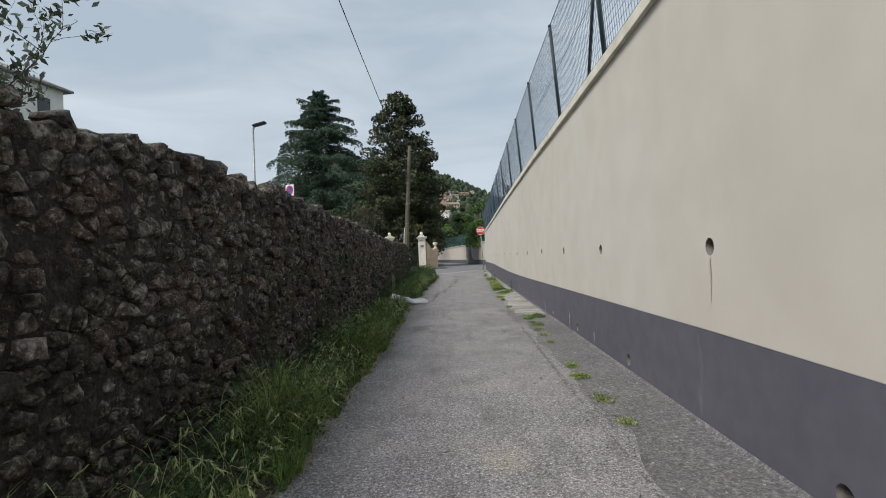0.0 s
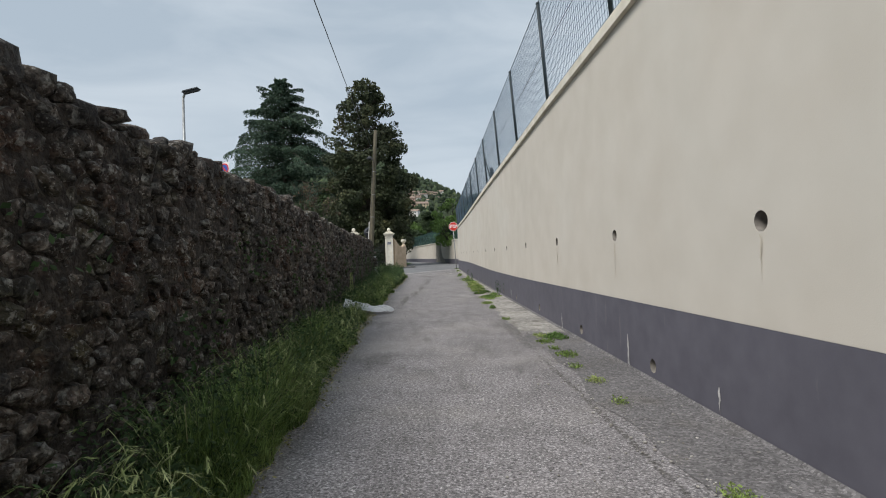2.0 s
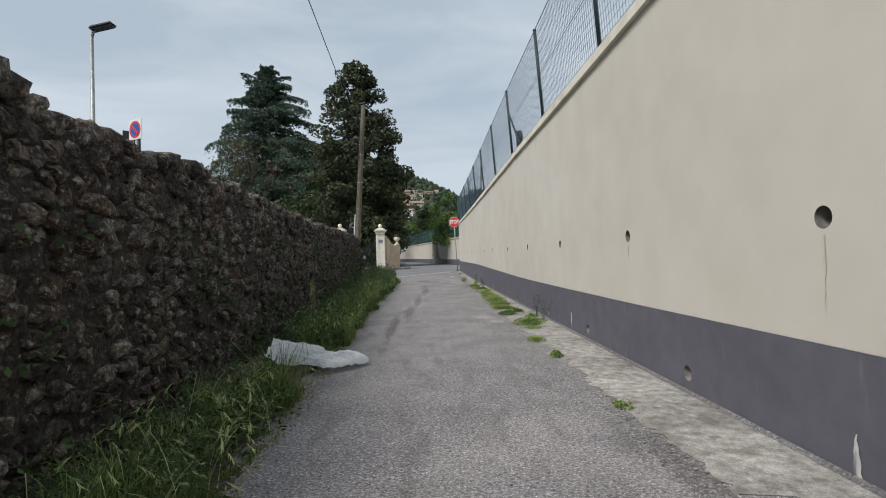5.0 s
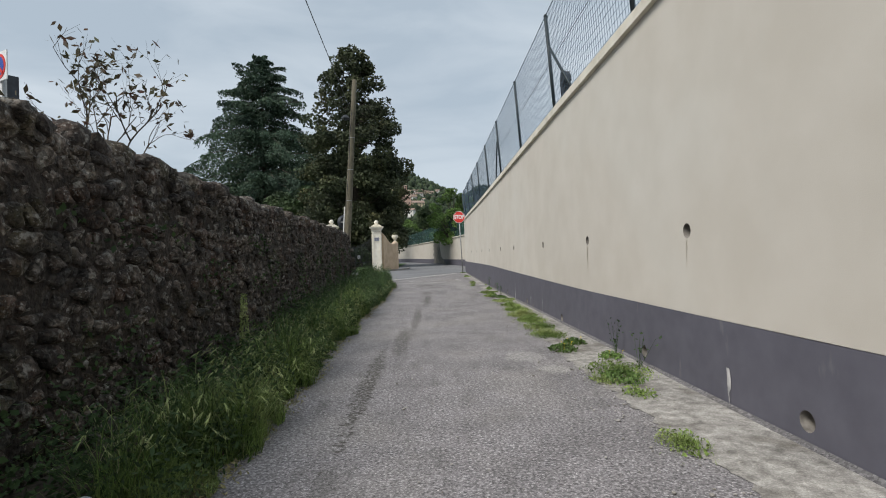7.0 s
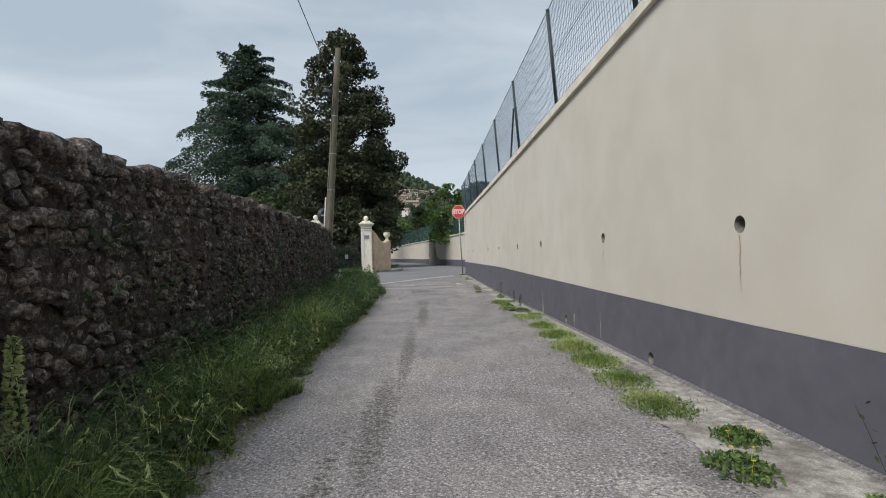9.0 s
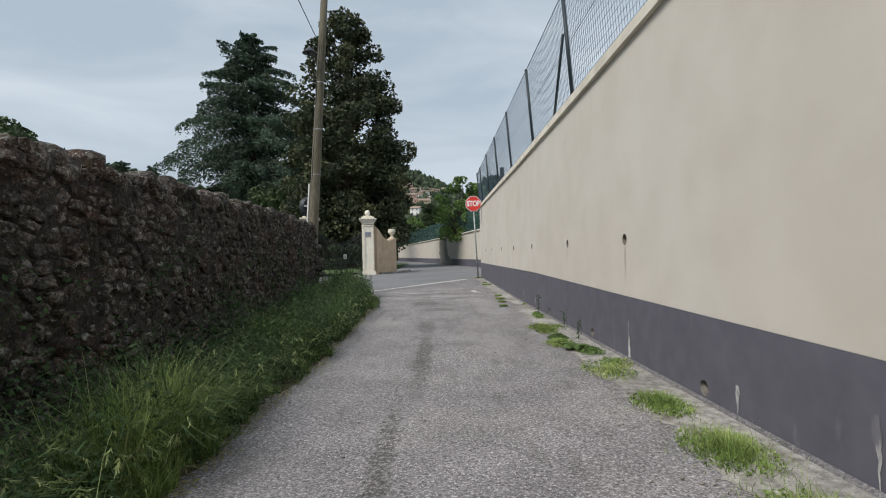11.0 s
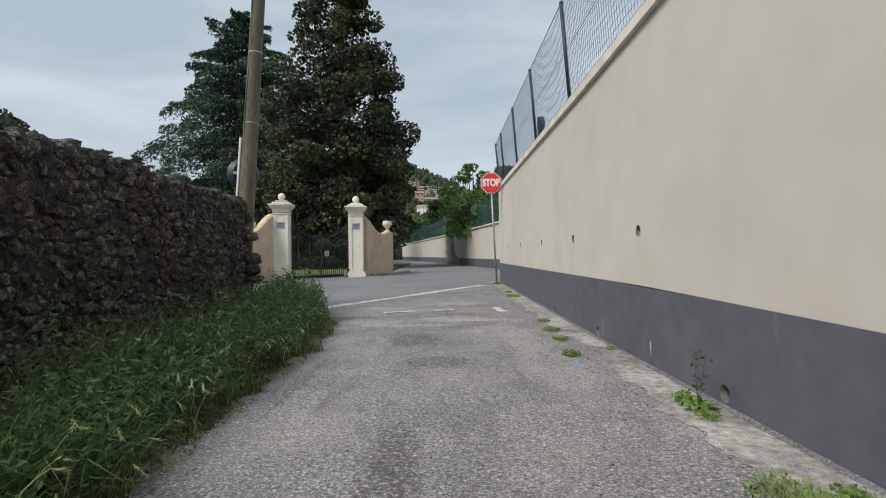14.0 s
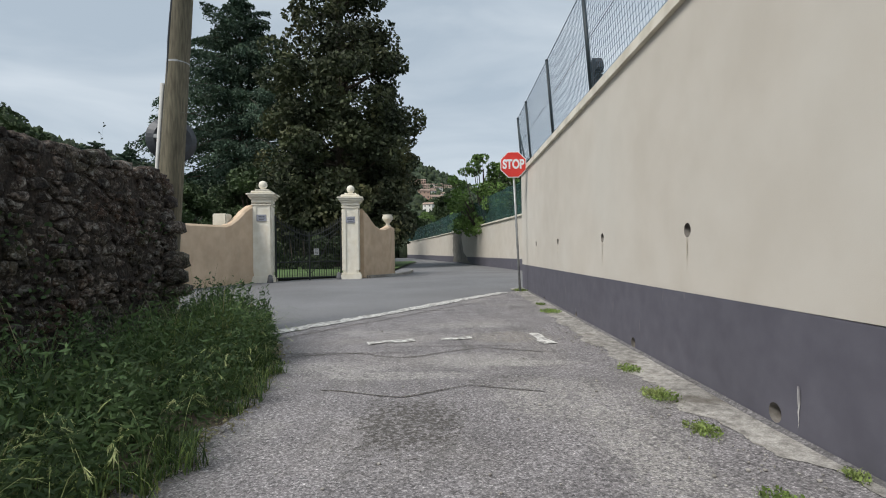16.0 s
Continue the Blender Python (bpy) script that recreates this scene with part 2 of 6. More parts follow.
M["stone"] = overlay(overlay(overlay(overlay(overlay(
    material("rubble_stone", [(0.3, (0.020, 0.0155, 0.013)), (0.46, (0.053, 0.042, 0.034)), (0.6, (0.105, 0.087, 0.072)), (0.78, (0.23, 0.21, 0.185))], 24, 13, 0.95, 1.0, 30, 0.035, 0.4, 1.6, island=0.42, each=0.42),
    (0.078, 0.036, 0.020), 1.8, 0.48, 0.64, 0.6), (0.045, 0.046, 0.018), 2.6, 0.53, 0.66, 0.6), (0.30, 0.29, 0.26), 14, 0.57, 0.63, 0.65),
    (0.26, 0.245, 0.22), 55, 0.58, 0.63, 0.75), (0.008, 0.0065, 0.006), 5.5, 0.46, 0.60, 0.75)
overlay(M["stone"], (0.36, 0.35, 0.32), 9, 0.66, 0.70, 0.6, detail=9)
chips(M["stone"], 60, 0.25, 1.6, 0.75, 0.7, 0.012)
M["mortar"] = material("earthy_mortar", [(0.3, (0.010, 0.008, 0.006)), (0.55, (0.035, 0.027, 0.021)), (0.75, (0.10, 0.085, 0.07))], 26, 10, 1.0, 1.0, 40, 0.03, 0.3, 1.0)
M["green_metal"] = material("green_painted_steel", [(0.3, (0.012, 0.022, 0.028)), (0.7, (0.02, 0.034, 0.04))], 10, 3, 0.55, 0, 0, 0, 0.1, 1)
M["wire"] = material("green_coated_wire", [(0.3, (0.05, 0.085, 0.12)), (0.7, (0.07, 0.11, 0.15))], 10, 2, 0.6, 0, 0, 0, 0.1, 1)
M["net"] = material("teal_shade_net", [(0.3, (0.008, 0.036, 0.033)), (0.7, (0.022, 0.080, 0.073))], 1.2, 5, 0.9, 0.3, 30, 0.01, 0.25, 0.4, alpha=0.72)
M["galv"] = material("galvanised_steel", [(0.3, (0.24, 0.25, 0.25)), (0.7, (0.38, 0.39, 0.39))], 12, 4, 0.5, 0.05, 40, 0.002, 0.1, 2, metal=0.6)
M["dark_metal"] = material("dark_grey_metal", [(0.3, (0.03, 0.034, 0.04)), (0.7, (0.05, 0.055, 0.065))], 12, 3, 0.5, 0, 0, 0, 0.1, 1, metal=0.3)
M["iron"] = material("black_wrought_iron", [(0.3, (0.010, 0.012, 0.012)), (0.7, (0.02, 0.024, 0.022))], 12, 3, 0.6, 0, 0, 0, 0.1, 1)
M["red"] = material("red_sign_face", [(0.3, (0.62, 0.035, 0.025)), (0.7, (0.70, 0.05, 0.035))], 5, 3, 0.45, 0, 0, 0, 0.05, 1)
M["white"] = material("white_sign_face", [(0.3, (0.74, 0.74, 0.74)), (0.7, (0.80, 0.80, 0.80))], 5, 3, 0.5, 0, 0, 0, 0.05, 1)
M["blue"] = material("blue_sign_face", [(0.3, (0.02, 0.07, 0.35)), (0.7, (0.03, 0.09, 0.42))], 5, 3, 0.5, 0, 0, 0, 0.05, 1)
M["pole"] = overlay(material("weathered_pole_wood", [(0.3, (0.075, 0.066, 0.045)), (0.7, (0.18, 0.16, 0.11))], 8, 8, 0.9, 0.5, 30, 0.01, 0.2, 0.7, stretch=(6, 6, 0.6)),
                    (0.07, 0.06, 0.04), 2.0, 0.5, 0.7, 0.5, (1, 1, 0.4))
M["pipe"] = material("pale_plastic_pipe", [(0.3, (0.42, 0.42, 0.40)), (0.7, (0.5, 0.5, 0.48))], 5, 3, 0.6, 0, 0, 0, 0.1, 1)
M["stucco_white"] = overlay(material("ivory_pillar_stucco", [(0.35, (0.72, 0.67, 0.56)), (0.65, (0.80, 0.76, 0.66))], 5, 6, 0.9, 0.2, 60, 0.004, 0.08, 0.8),
                            (0.50, 0.46, 0.37), 2.4, 0.60, 0.74, 0.35, (1, 1, 0.4))
M["stucco_ochre"] = overlay(material("ochre_wall_stucco", [(0.35, (0.54, 0.40, 0.275)), (0.65, (0.63, 0.485, 0.345))], 3, 7, 0.95, 0.25, 60, 0.004, 0.10, 0.7),
                            (0.34, 0.26, 0.17), 1.6, 0.55, 0.72, 0.5, (1, 1, 0.5))
M["grey_stone"] = material("grey_guard_stone", [(0.3, (0.09, 0.09, 0.095)), (0.7, (0.17, 0.17, 0.18))], 8, 6, 0.9, 0.4, 30, 0.01, 0.1, 1)
M["plaque"] = material("grey_marble_plaque", [(0.3, (0.24, 0.25, 0.30)), (0.7, (0.36, 0.37, 0.42))], 8, 5, 0.5, 0, 0, 0, 0.1, 1)
M["paint"] = overlay(material("worn_road_paint", [(0.35, (0.50, 0.49, 0.46)), (0.6, (0.68, 0.67, 0.64))], 12, 6, 0.85, 0.3, 70, 0.004, 0.12, 1.0),
                     (0.2, 0.19, 0.18), 16, 0.46, 0.56, 0.8)
M["grass"] = material("verge_grass", [(0.25, (0.042, 0.075, 0.023)), (0.5, (0.105, 0.165, 0.048)), (0.75, (0.24, 0.275, 0.095))], 2.3, 4, 0.85, 0, 0, 0, 0.3, 0.7, island=0.62, trans=0.3)
M["fringe"] = material("bright_fringe_grass", [(0.25, (0.105, 0.17, 0.04)), (0.5, (0.205, 0.29, 0.078)), (0.75, (0.37, 0.41, 0.165))], 2.3, 4, 0.85, 0, 0, 0, 0.3, 0.7, island=0.55, trans=0.35)
M["weed"] = material("verge_weed_leaf", [(0.25, (0.028, 0.055, 0.022)), (0.75, (0.085, 0.145, 0.05))], 2.0, 4, 0.85, 0, 0, 0, 0.25, 0.8, island=0.4, trans=0.3)
M["straw"] = material("dry_grass", [(0.3, (0.23, 0.21, 0.10)), (0.7, (0.40, 0.37, 0.20))], 6, 3, 0.8, 0, 0, 0, 0.2, 1, island=0.3, trans=0.3)
M["seed"] = material("pale_seed_head", [(0.3, (0.30, 0.38, 0.13)), (0.7, (0.52, 0.55, 0.27))], 6, 3, 0.8, 0, 0, 0, 0.2, 1, island=0.3, trans=0.3)
M["yellow"] = material("yellow_petal", [(0.3, (0.75, 0.58, 0.02)), (0.7, (0.85, 0.70, 0.04))], 6, 3, 0.6, 0, 0, 0, 0.1, 1, trans=0.3)
M["cypress"] = material("cypress_foliage", [(0.3, (0.028, 0.038, 0.020)), (0.55, (0.060, 0.072, 0.033)), (0.75, (0.125, 0.118, 0.05))], 0.5, 6, 0.85, 0, 0, 0, 0.3, 0.15, island=0.45, trans=0.1)
M["cedar"] = material("cedar_foliage", [(0.3, (0.03, 0.055, 0.038)), (0.6, (0.068, 0.11, 0.068)), (0.75, (0.10, 0.14, 0.075))], 0.5, 6, 0.85, 0, 0, 0, 0.3, 0.15, island=0.4, trans=0.1)
M["leaf"] = material("broad_leaf", [(0.3, (0.085, 0.155, 0.038)), (0.7, (0.20, 0.31, 0.085))], 0.9, 5, 0.7, 0, 0, 0, 0.3, 0.3, island=0.4, each=0.25, trans=0.3)
M["olive"] = material("grey_green_leaf", [(0.3, (0.05, 0.07, 0.045)), (0.7, (0.12, 0.145, 0.10))], 0.9, 5, 0.7, 0, 0, 0, 0.3, 0.3, island=0.4, trans=0.15)
M["darkleaf"] = material("dark_leaf", [(0.3, (0.03, 0.052, 0.022)), (0.7, (0.075, 0.11, 0.042))], 0.4, 5, 0.8, 0, 0, 0, 0.3, 0.2, island=0.35, each=0.3, trans=0.15)
M["redleaf"] = material("reddish_leaf", [(0.3, (0.10, 0.045, 0.035)), (0.6, (0.07, 0.075, 0.04)), (0.8, (0.22, 0.14, 0.05))], 9, 5, 0.7, 0, 0, 0, 0.3, 2, island=0.5, trans=0.3)
M["bark"] = material("bark", [(0.3, (0.04, 0.032, 0.024)), (0.7, (0.12, 0.10, 0.08))], 10, 8, 0.95, 0.8, 20, 0.03, 0.25, 1, stretch=(3, 3, 0.6))
M["roof"] = material("terracotta_roof", [(0.3, (0.24, 0.17, 0.135)), (0.7, (0.34, 0.26, 0.21))], 3, 5, 0.9, 0.4, 8, 0.05, 0.15, 0.4, each=0.2)
M["grey_roof"] = material("grey_slate_roof", [(0.3, (0.20, 0.19, 0.18)), (0.7, (0.32, 0.30, 0.28))], 3, 5, 0.9, 0.4, 8, 0.03, 0.15, 0.4)
M["house_white"] = material("white_house_wall", [(0.3, (0.66, 0.64, 0.60)), (0.7, (0.76, 0.74, 0.70))], 1, 4, 0.95, 0, 0, 0, 0.06, 0.2)
M["house_pink"] = material("salmon_house_wall", [(0.3, (0.46, 0.31, 0.24)), (0.7, (0.56, 0.38, 0.30))], 1, 4, 0.95, 0, 0, 0, 0.06, 0.2)
M["house_ochre"] = material("yellow_house_wall", [(0.3, (0.52, 0.42, 0.27)), (0.7, (0.62, 0.52, 0.36))], 1, 4, 0.95, 0, 0, 0, 0.06, 0.2)
M["glass"] = material("dark_window_pane", [(0.3, (0.03, 0.035, 0.04)), (0.7, (0.05, 0.055, 0.06))], 1, 3, 0.1, 0, 0, 0, 0.1, 1)
M["bag"] = material("translucent_plastic", [(0.3, (0.72, 0.75, 0.78)), (0.7, (0.92, 0.94, 0.95))], 5, 6, 0.16, 1.0, 11, 0.05, 0.1, 5, trans=0.35)
M["greyed"] = material("grey_blotch", [(0.3, (0.16, 0.15, 0.135)), (0.7, (0.27, 0.255, 0.225))], 3, 6, 0.95, 0.1, 60, 0.002, 0.25, 0.8)
M["limescale"] = material("pale_lime_run", [(0.3, (0.42, 0.41, 0.40)), (0.7, (0.60, 0.59, 0.57))], 20, 5, 0.9, 0, 0, 0, 0.2, 5)
overlay(M["limescale"], (0.125, 0.12, 0.14), 22, 0.42, 0.60, 0.9, (1, 1, 0.25), 8)
M["rust"] = material("brownish_run", [(0.3, (0.50, 0.455, 0.37)), (0.7, (0.58, 0.53, 0.44))], 20, 5, 0.9, 0, 0, 0, 0.1, 5)
M["hole"] = material("hole_lining", [(0.3, (0.10, 0.09, 0.08)), (0.7, (0.30, 0.28, 0.25))], 14, 5, 0.95, 0.4, 60, 0.004, 0.2, 2)


# ---- mesh helpers ----
def part(name, bm, mat, parent=None, label="", smooth=False, kind=""):
    """Links a bmesh as one mesh object under a thing."""
    me = bpy.data.meshes.new(name)
    bm.to_mesh(me)
    bm.free()
    me.materials.append(M[mat])
    if smooth:
        me.shade_smooth()
    ob = new(name, me)
    ob.parent = parent
    return tagged(ob, label, kind=kind)


def raw(name, verts, faces, mat, parent=None, label="", smooth=False, kind=""):
    """Links plain arrays as one mesh object."""
    me = bpy.data.meshes.new(name)
    verts = np.asarray(verts, dtype=np.float32)
    if isinstance(faces, np.ndarray):
        k = faces.shape[1]
        me.vertices.add(len(verts))
        me.vertices.foreach_set("co", verts.ravel())
        me.loops.add(faces.size)
        me.loops.foreach_set("vertex_index", faces.ravel().astype(np.int32))
        me.polygons.add(len(faces))
        me.polygons.foreach_set("loop_start", np.arange(0, faces.size, k, dtype=np.int32))
        me.update(calc_edges=True)
    else:
        me.from_pydata([tuple(map(float, v)) for v in verts], [], faces)
    me.materials.append(M[mat])
    if smooth:
        me.shade_smooth()
    ob = new(name, me)
    ob.parent = parent
    return tagged(ob, label, kind=kind)


def thing(name, place, label, category, group="", rz=0.0, kind=""):
    ob = new(name)
    ob.matrix_basis = pose(*place, rz=rz)
    return tagged(ob, label, category, group, kind)


def box(bm, c, size, bevel=0.0, m=None):
    r = bmesh.ops.create_cube(bm, size=1.0)
    bmesh.ops.scale(bm, vec=size, verts=r["verts"])
    if bevel:
        r = bmesh.ops.bevel(bm, geom=list({e for v in r["verts"] for e in v.link_edges}), offset=bevel, segments=2, affect="EDGES")
    vs = r["verts"]
    bmesh.ops.translate(bm, vec=c, verts=vs)
    if m is not None:
        bmesh.ops.transform(bm, matrix=m, verts=vs)
    return vs


def tube(bm, a, b, r1, r2=None, seg=10, cap=True):
    a, b = Vector(a), Vector(b)
    d = b - a
    m = Matrix.Translation((a + b) / 2) @ d.to_track_quat("Z", "Y").to_matrix().to_4x4()
    return bmesh.ops.create_cone(bm, cap_ends=cap, segments=seg, radius1=r1, radius2=r1 if r2 is None else r2, depth=d.length, matrix=m)["verts"]


def ball(bm, c, r, seg=16, scale=(1, 1, 1)):
    vs = bmesh.ops.create_uvsphere(bm, u_segments=seg, v_segments=max(6, seg // 2), radius=r)["verts"]
    bmesh.ops.scale(bm, vec=scale, verts=vs)
    bmesh.ops.translate(bm, vec=c, verts=vs)
    return vs


def pipe(bm, pts, radii, seg=7):
    """A tube along points."""
    rings = []
    radii = list(radii) + [radii[-1]] * len(pts)
    for i, p in enumerate(pts):
        p = Vector(p)
        d = (Vector(pts[min(i + 1, len(pts) - 1)]) - Vector(pts[max(i - 1, 0)])).normalized()
        q = d.to_track_quat("Z", "Y")
        rings.append([bm.verts.new(p + q @ Vector((math.cos(2 * math.pi * k / seg) * radii[i], math.sin(2 * math.pi * k / seg) * radii[i], 0))) for k in range(seg)])
    for a, b in zip(rings, rings[1:]):
        for k in range(seg):
            bm.faces.new((a[k], a[(k + 1) % seg], b[(k + 1) % seg], b[k]))
    bm.faces.new(rings[0][::-1])
    bm.faces.new(rings[-1])


def cards(points, size, rng, aspect=2.2, up=0.0, droop=None):
    """Small pointed leaves at the points: verts and faces."""
    n = len(points)
    d = rng.normal(size=(n, 3))
    d[:, 2] = d[:, 2] * (1 - up) + up * 1.2
    if droop is not None:
        d = d * 0.5 + droop
    d /= np.linalg.norm(d, axis=1)[:, None]
    s = np.cross(d, rng.normal(size=(n, 3)))
    s /= np.linalg.norm(s, axis=1)[:, None] + 1e-9
    L = (size * rng.uniform(0.6, 1.4, n))[:, None]
    W = L / aspect / 2
    v = np.stack([points - d * L * 0.5, points + s * W - d * L * 0.05, points + d * L * 0.5, points - s * W - d * L * 0.05], 1).reshape(-1, 3)
    return v, np.arange(4 * n).reshape(-1, 4)


def blades(x, y, z, h, w, lean, rng):
    """Bent grass blades: three-step strips."""
    n = len(x)
    a = rng.uniform(0, 2 * np.pi, n)
    dx, dy = np.cos(a), np.sin(a)
    sx, sy = -dy, dx
    v = np.zeros((n, 7, 3))
    for k, (f, ww, b) in enumerate(((0, 1, 0), (0.45, 0.85, 0.22), (0.8, 0.5, 0.62))):
        cx, cy, cz = x + dx * lean * h * b, y + dy * lean * h * b, z + h * (f - 0.12 * b * lean)
        v[:, 2 * k] = np.stack([cx - sx * w * ww / 2, cy - sy * w * ww / 2, cz], 1)
        v[:, 2 * k + 1] = np.stack([cx + sx * w * ww / 2, cy + sy * w * ww / 2, cz], 1)
    v[:, 6] = np.stack([x + dx * lean * h, y + dy * lean * h, z + h * (1 - 0.3 * lean)], 1)
    base = np.arange(n)[:, None] * 7
    quads = np.concatenate([base + np.array([[0, 1, 3, 2]]), base + np.array([[2, 3, 5, 4]]), base + np.array([[4, 5, 6, 6]])], 0)
    tri = np.concatenate([quads[:, [0, 1, 2]], quads[: 2 * n][:, [0, 2, 3]]], 0)
    return v.reshape(-1, 3), tri


# ---- the plan ----
def ground_z(y):
    return float(np.interp(y, [-20, 32, 42, 46], [-0.14, -0.12, -0.02, 0.02]))


def wall_x(y):
    return float(np.interp(y, [-8, 0, 8, 13.3, 21, 31, 35.4], [1.95, 1.82, 1.66, 1.46, 0.98, 0.28, -0.06]))


def wall_top(y):
    return float(np.interp(y, [-8, 6, 9.4, 12, 15, 18, 21, 25, 28, 31, 35.4], [1.76, 1.78, 1.79, 1.74, 1.69, 1.65, 1.635, 1.67, 1.74, 1.80, 1.83]))


def verge_x(y):
    return float(np.interp(y, [-8, 7, 11, 15, 20, 23, 27, 33, 34.6, 36.2], [2.6, 2.48, 2.38, 2.18, 2.04, 1.95, 2.0, 1.85, 1.5, 0.8])) + 0.05 * noise.noise((y * 1.1, 0, 0))


def gutter_x(y):
    return float(np.interp(y, [-8, 9, 20, 30, 42], [4.42, 4.5, 4.45, 4.70, 4.76])) + 0.04 * noise.noise((y * 1.7, 5, 0))


WX = 5.07
HILLS = ((-240, 230, 56, 92, 92), (-112, 760, 122, 112, 215), (190, 980, 74, 230, 230), (-420, 520, 50, 160, 160), (420, 500, 25, 160, 200))


def land_z(x, y):
    near = ground_z(y)
    h = sum(k * math.exp(-((x - a) / c) ** 2 / 2 - ((y - b) / d) ** 2 / 2) for a, b, k, c, d in HILLS)
    far = min(1.0, max(0.0, (math.hypot(x, y - 40) - 70) / 60))
    return near + far * (h + 4 * noise.noise((x / 60, y / 60, 0)) * min(1, h / 20))


def build_ground():
    xs = np.concatenate([[-3000, -1500], np.arange(-900, -60, 25), np.arange(-60, 61, 6), np.arange(80, 901, 25), [1500, 3000]])
    ys = np.concatenate([[-3000, -800], np.arange(-200, 0, 40), np.arange(0, 120, 4), np.arange(120, 1300, 22), [1600, 3000]])
    v = [(x, y, land_z(x, y)) for y in ys for x in xs]
    nx = len(xs)
    f = np.array([(j * nx + i, j * nx + i + 1, (j + 1) * nx + i + 1, (j + 1) * nx + i) for j in range(len(ys) - 1) for i in range(nx - 1)])
    raw("ground", v, f, "land", label="wooded land rising to green hills in the distance", smooth=True, kind="structure")


build_ground()


def strip(name, left, right, y0, y1, step, lift, mat, label, across=10, crown=0.0, relief=0.0, kind="structure"):
    ys = np.arange(y0, y1 + 1e-6, step)
    v = []
    for y in ys:
        a, b = left(y), right(y)
        for k in range(across + 1):
            u = k / across
            x = a + (b - a) * u
            v.append((x, y, ground_z(y) + lift + crown * math.sin(math.pi * u) + relief * noise.noise((x * 2.1, y * 2.1, 3))))
    m = across + 1
    f = np.array([(j * m + i, j * m + i + 1, (j + 1) * m + i + 1, (j + 1) * m + i) for j in range(len(ys) - 1) for i in range(across)])
    return raw(name, v, f, mat, label=label, smooth=True, kind=kind)


def street_edge(y):
    return 1.0 + (y - 35.7) * 0.675


def lane_left(y):
    return max(verge_x(y) - 0.12, street_edge(y) + 0.05) if y > 34.5 else verge_x(y) - 0.12


strip("road", lane_left, lambda y: WX + 0.02, -10, 41.9, 0.2, 0.035, "asphalt", "worn pale grey asphalt of the narrow lane", 24, 0.0, 0.003)
strip("verge", lambda y: wall_x(y) - 0.1, lambda y: verge_x(y) + 0.02, -10, 35.9, 0.3, 0.03, "soil", "dark earth verge at the foot of the rubble wall", 6, 0.03, 0.04)
strip("gutter", lambda y: 4.5 + 0.12 * noise.noise((y * 1.2, 7, 0)), lambda y: WX + 0.02, -10, 13.4, 0.1, 0.040, "old_gutter", "grey mortar strip at the foot of the wall", 5, 0.002, 0.003)
strip("gutter", lambda y: gutter_x(y) + 0.10 * noise.noise((y * 2.3, 5, 0)) + 0.06 * noise.noise((y * 7, 5, 0)) + 0.05 * noise.noise((y * 19, 5, 0)) + (0.25 if y < 13.6 else 0.28 * math.exp(-((y - 31.7) / 0.45) ** 2)), lambda y: WX + 0.02, 13.4, 42.0, 0.04, 0.039, "concrete", "pale broken concrete strip along the rendered wall", 6, 0.004, 0.004)
bm = bmesh.new()
for ya, yb in zip(np.arange(-10, 41.9, 0.5), np.arange(-9.5, 42.4, 0.5)):
    za, zb = ground_z(ya) + 0.04, ground_z(yb) + 0.04
    a = [bm.verts.new(p) for p in ((WX - 0.04, ya, za), (WX - 0.008, ya, za + 0.018), (WX - 0.008, yb, zb + 0.018), (WX - 0.04, yb, zb))]
    bm.faces.new(a)
part("fillet", bm, "old_gutter", None, "grey mortar fillet where wall meets gutter", kind="structure")

# the crossing street, as a sheet from lower left to far ahead
sv, sf = [], []
centre = [(-22, 22), (-12, 30), (-5, 36.5), (0, 41), (3.0, 46.5), (3.4, 54), (2.4, 64), (0.8, 76), (-1.5, 92), (-6, 112), (-16, 140)]
half = [6, 6, 5.6, 5.2, 4.2, 3.8, 2.9, 2.8, 2.8, 2.8, 2.8]
for i, (cx, cy) in enumerate(centre):
    ax, ay = centre[max(0, i - 1)]
    bx, by = centre[min(len(centre) - 1, i + 1)]
    d = math.hypot(bx - ax, by - ay)
    nx_, ny_ = (by - ay) / d, -(bx - ax) / d
    for k in range(9):
        o = (k / 4 - 1) * half[i]
        x, y = cx + nx_ * o, cy + ny_ * o
        sv.append((x, y, ground_z(y) + 0.025))
for i in range(len(centre) - 1):
    for k in range(8):
        sf.append((i * 9 + k, i * 9 + k + 1, (i + 1) * 9 + k + 1, (i + 1) * 9 + k))
raw("street", sv, sf, "street", label="smooth mid-grey asphalt street crossing the lane's end", kind="structure")


# ---- the rendered wall with weep holes ----
UP = [-0.3, 2.1, 4.5, 6.9, 9.45, 11.6, 13.85, 16.22, 18.68, 21.06, 23.46, 26.41, 28.54, 31.14, 33.38, 35.52, 37.95, 40.03]
LOW = [1.3, 3.6, 5.84, 8.62, 10.85, 12.81, 15.18, 17.52, 19.5, 22.36, 25.0, 27.5, 29.79, 32.36, 34.55, 36.8, 39.2]


def top_z(y):
    return float(np.interp(y, [-10, 8, 14, 22, 28, 33, 42], [2.93, 2.94, 3.00, 2.965, 2.88, 2.82, 2.78]))


def band_z(y):
    return float(np.interp(y, [-10, 7, 17, 21.5, 27, 31, 42], [0.54, 0.54, 0.46, 0.46, 0.53, 0.59, 0.60]))


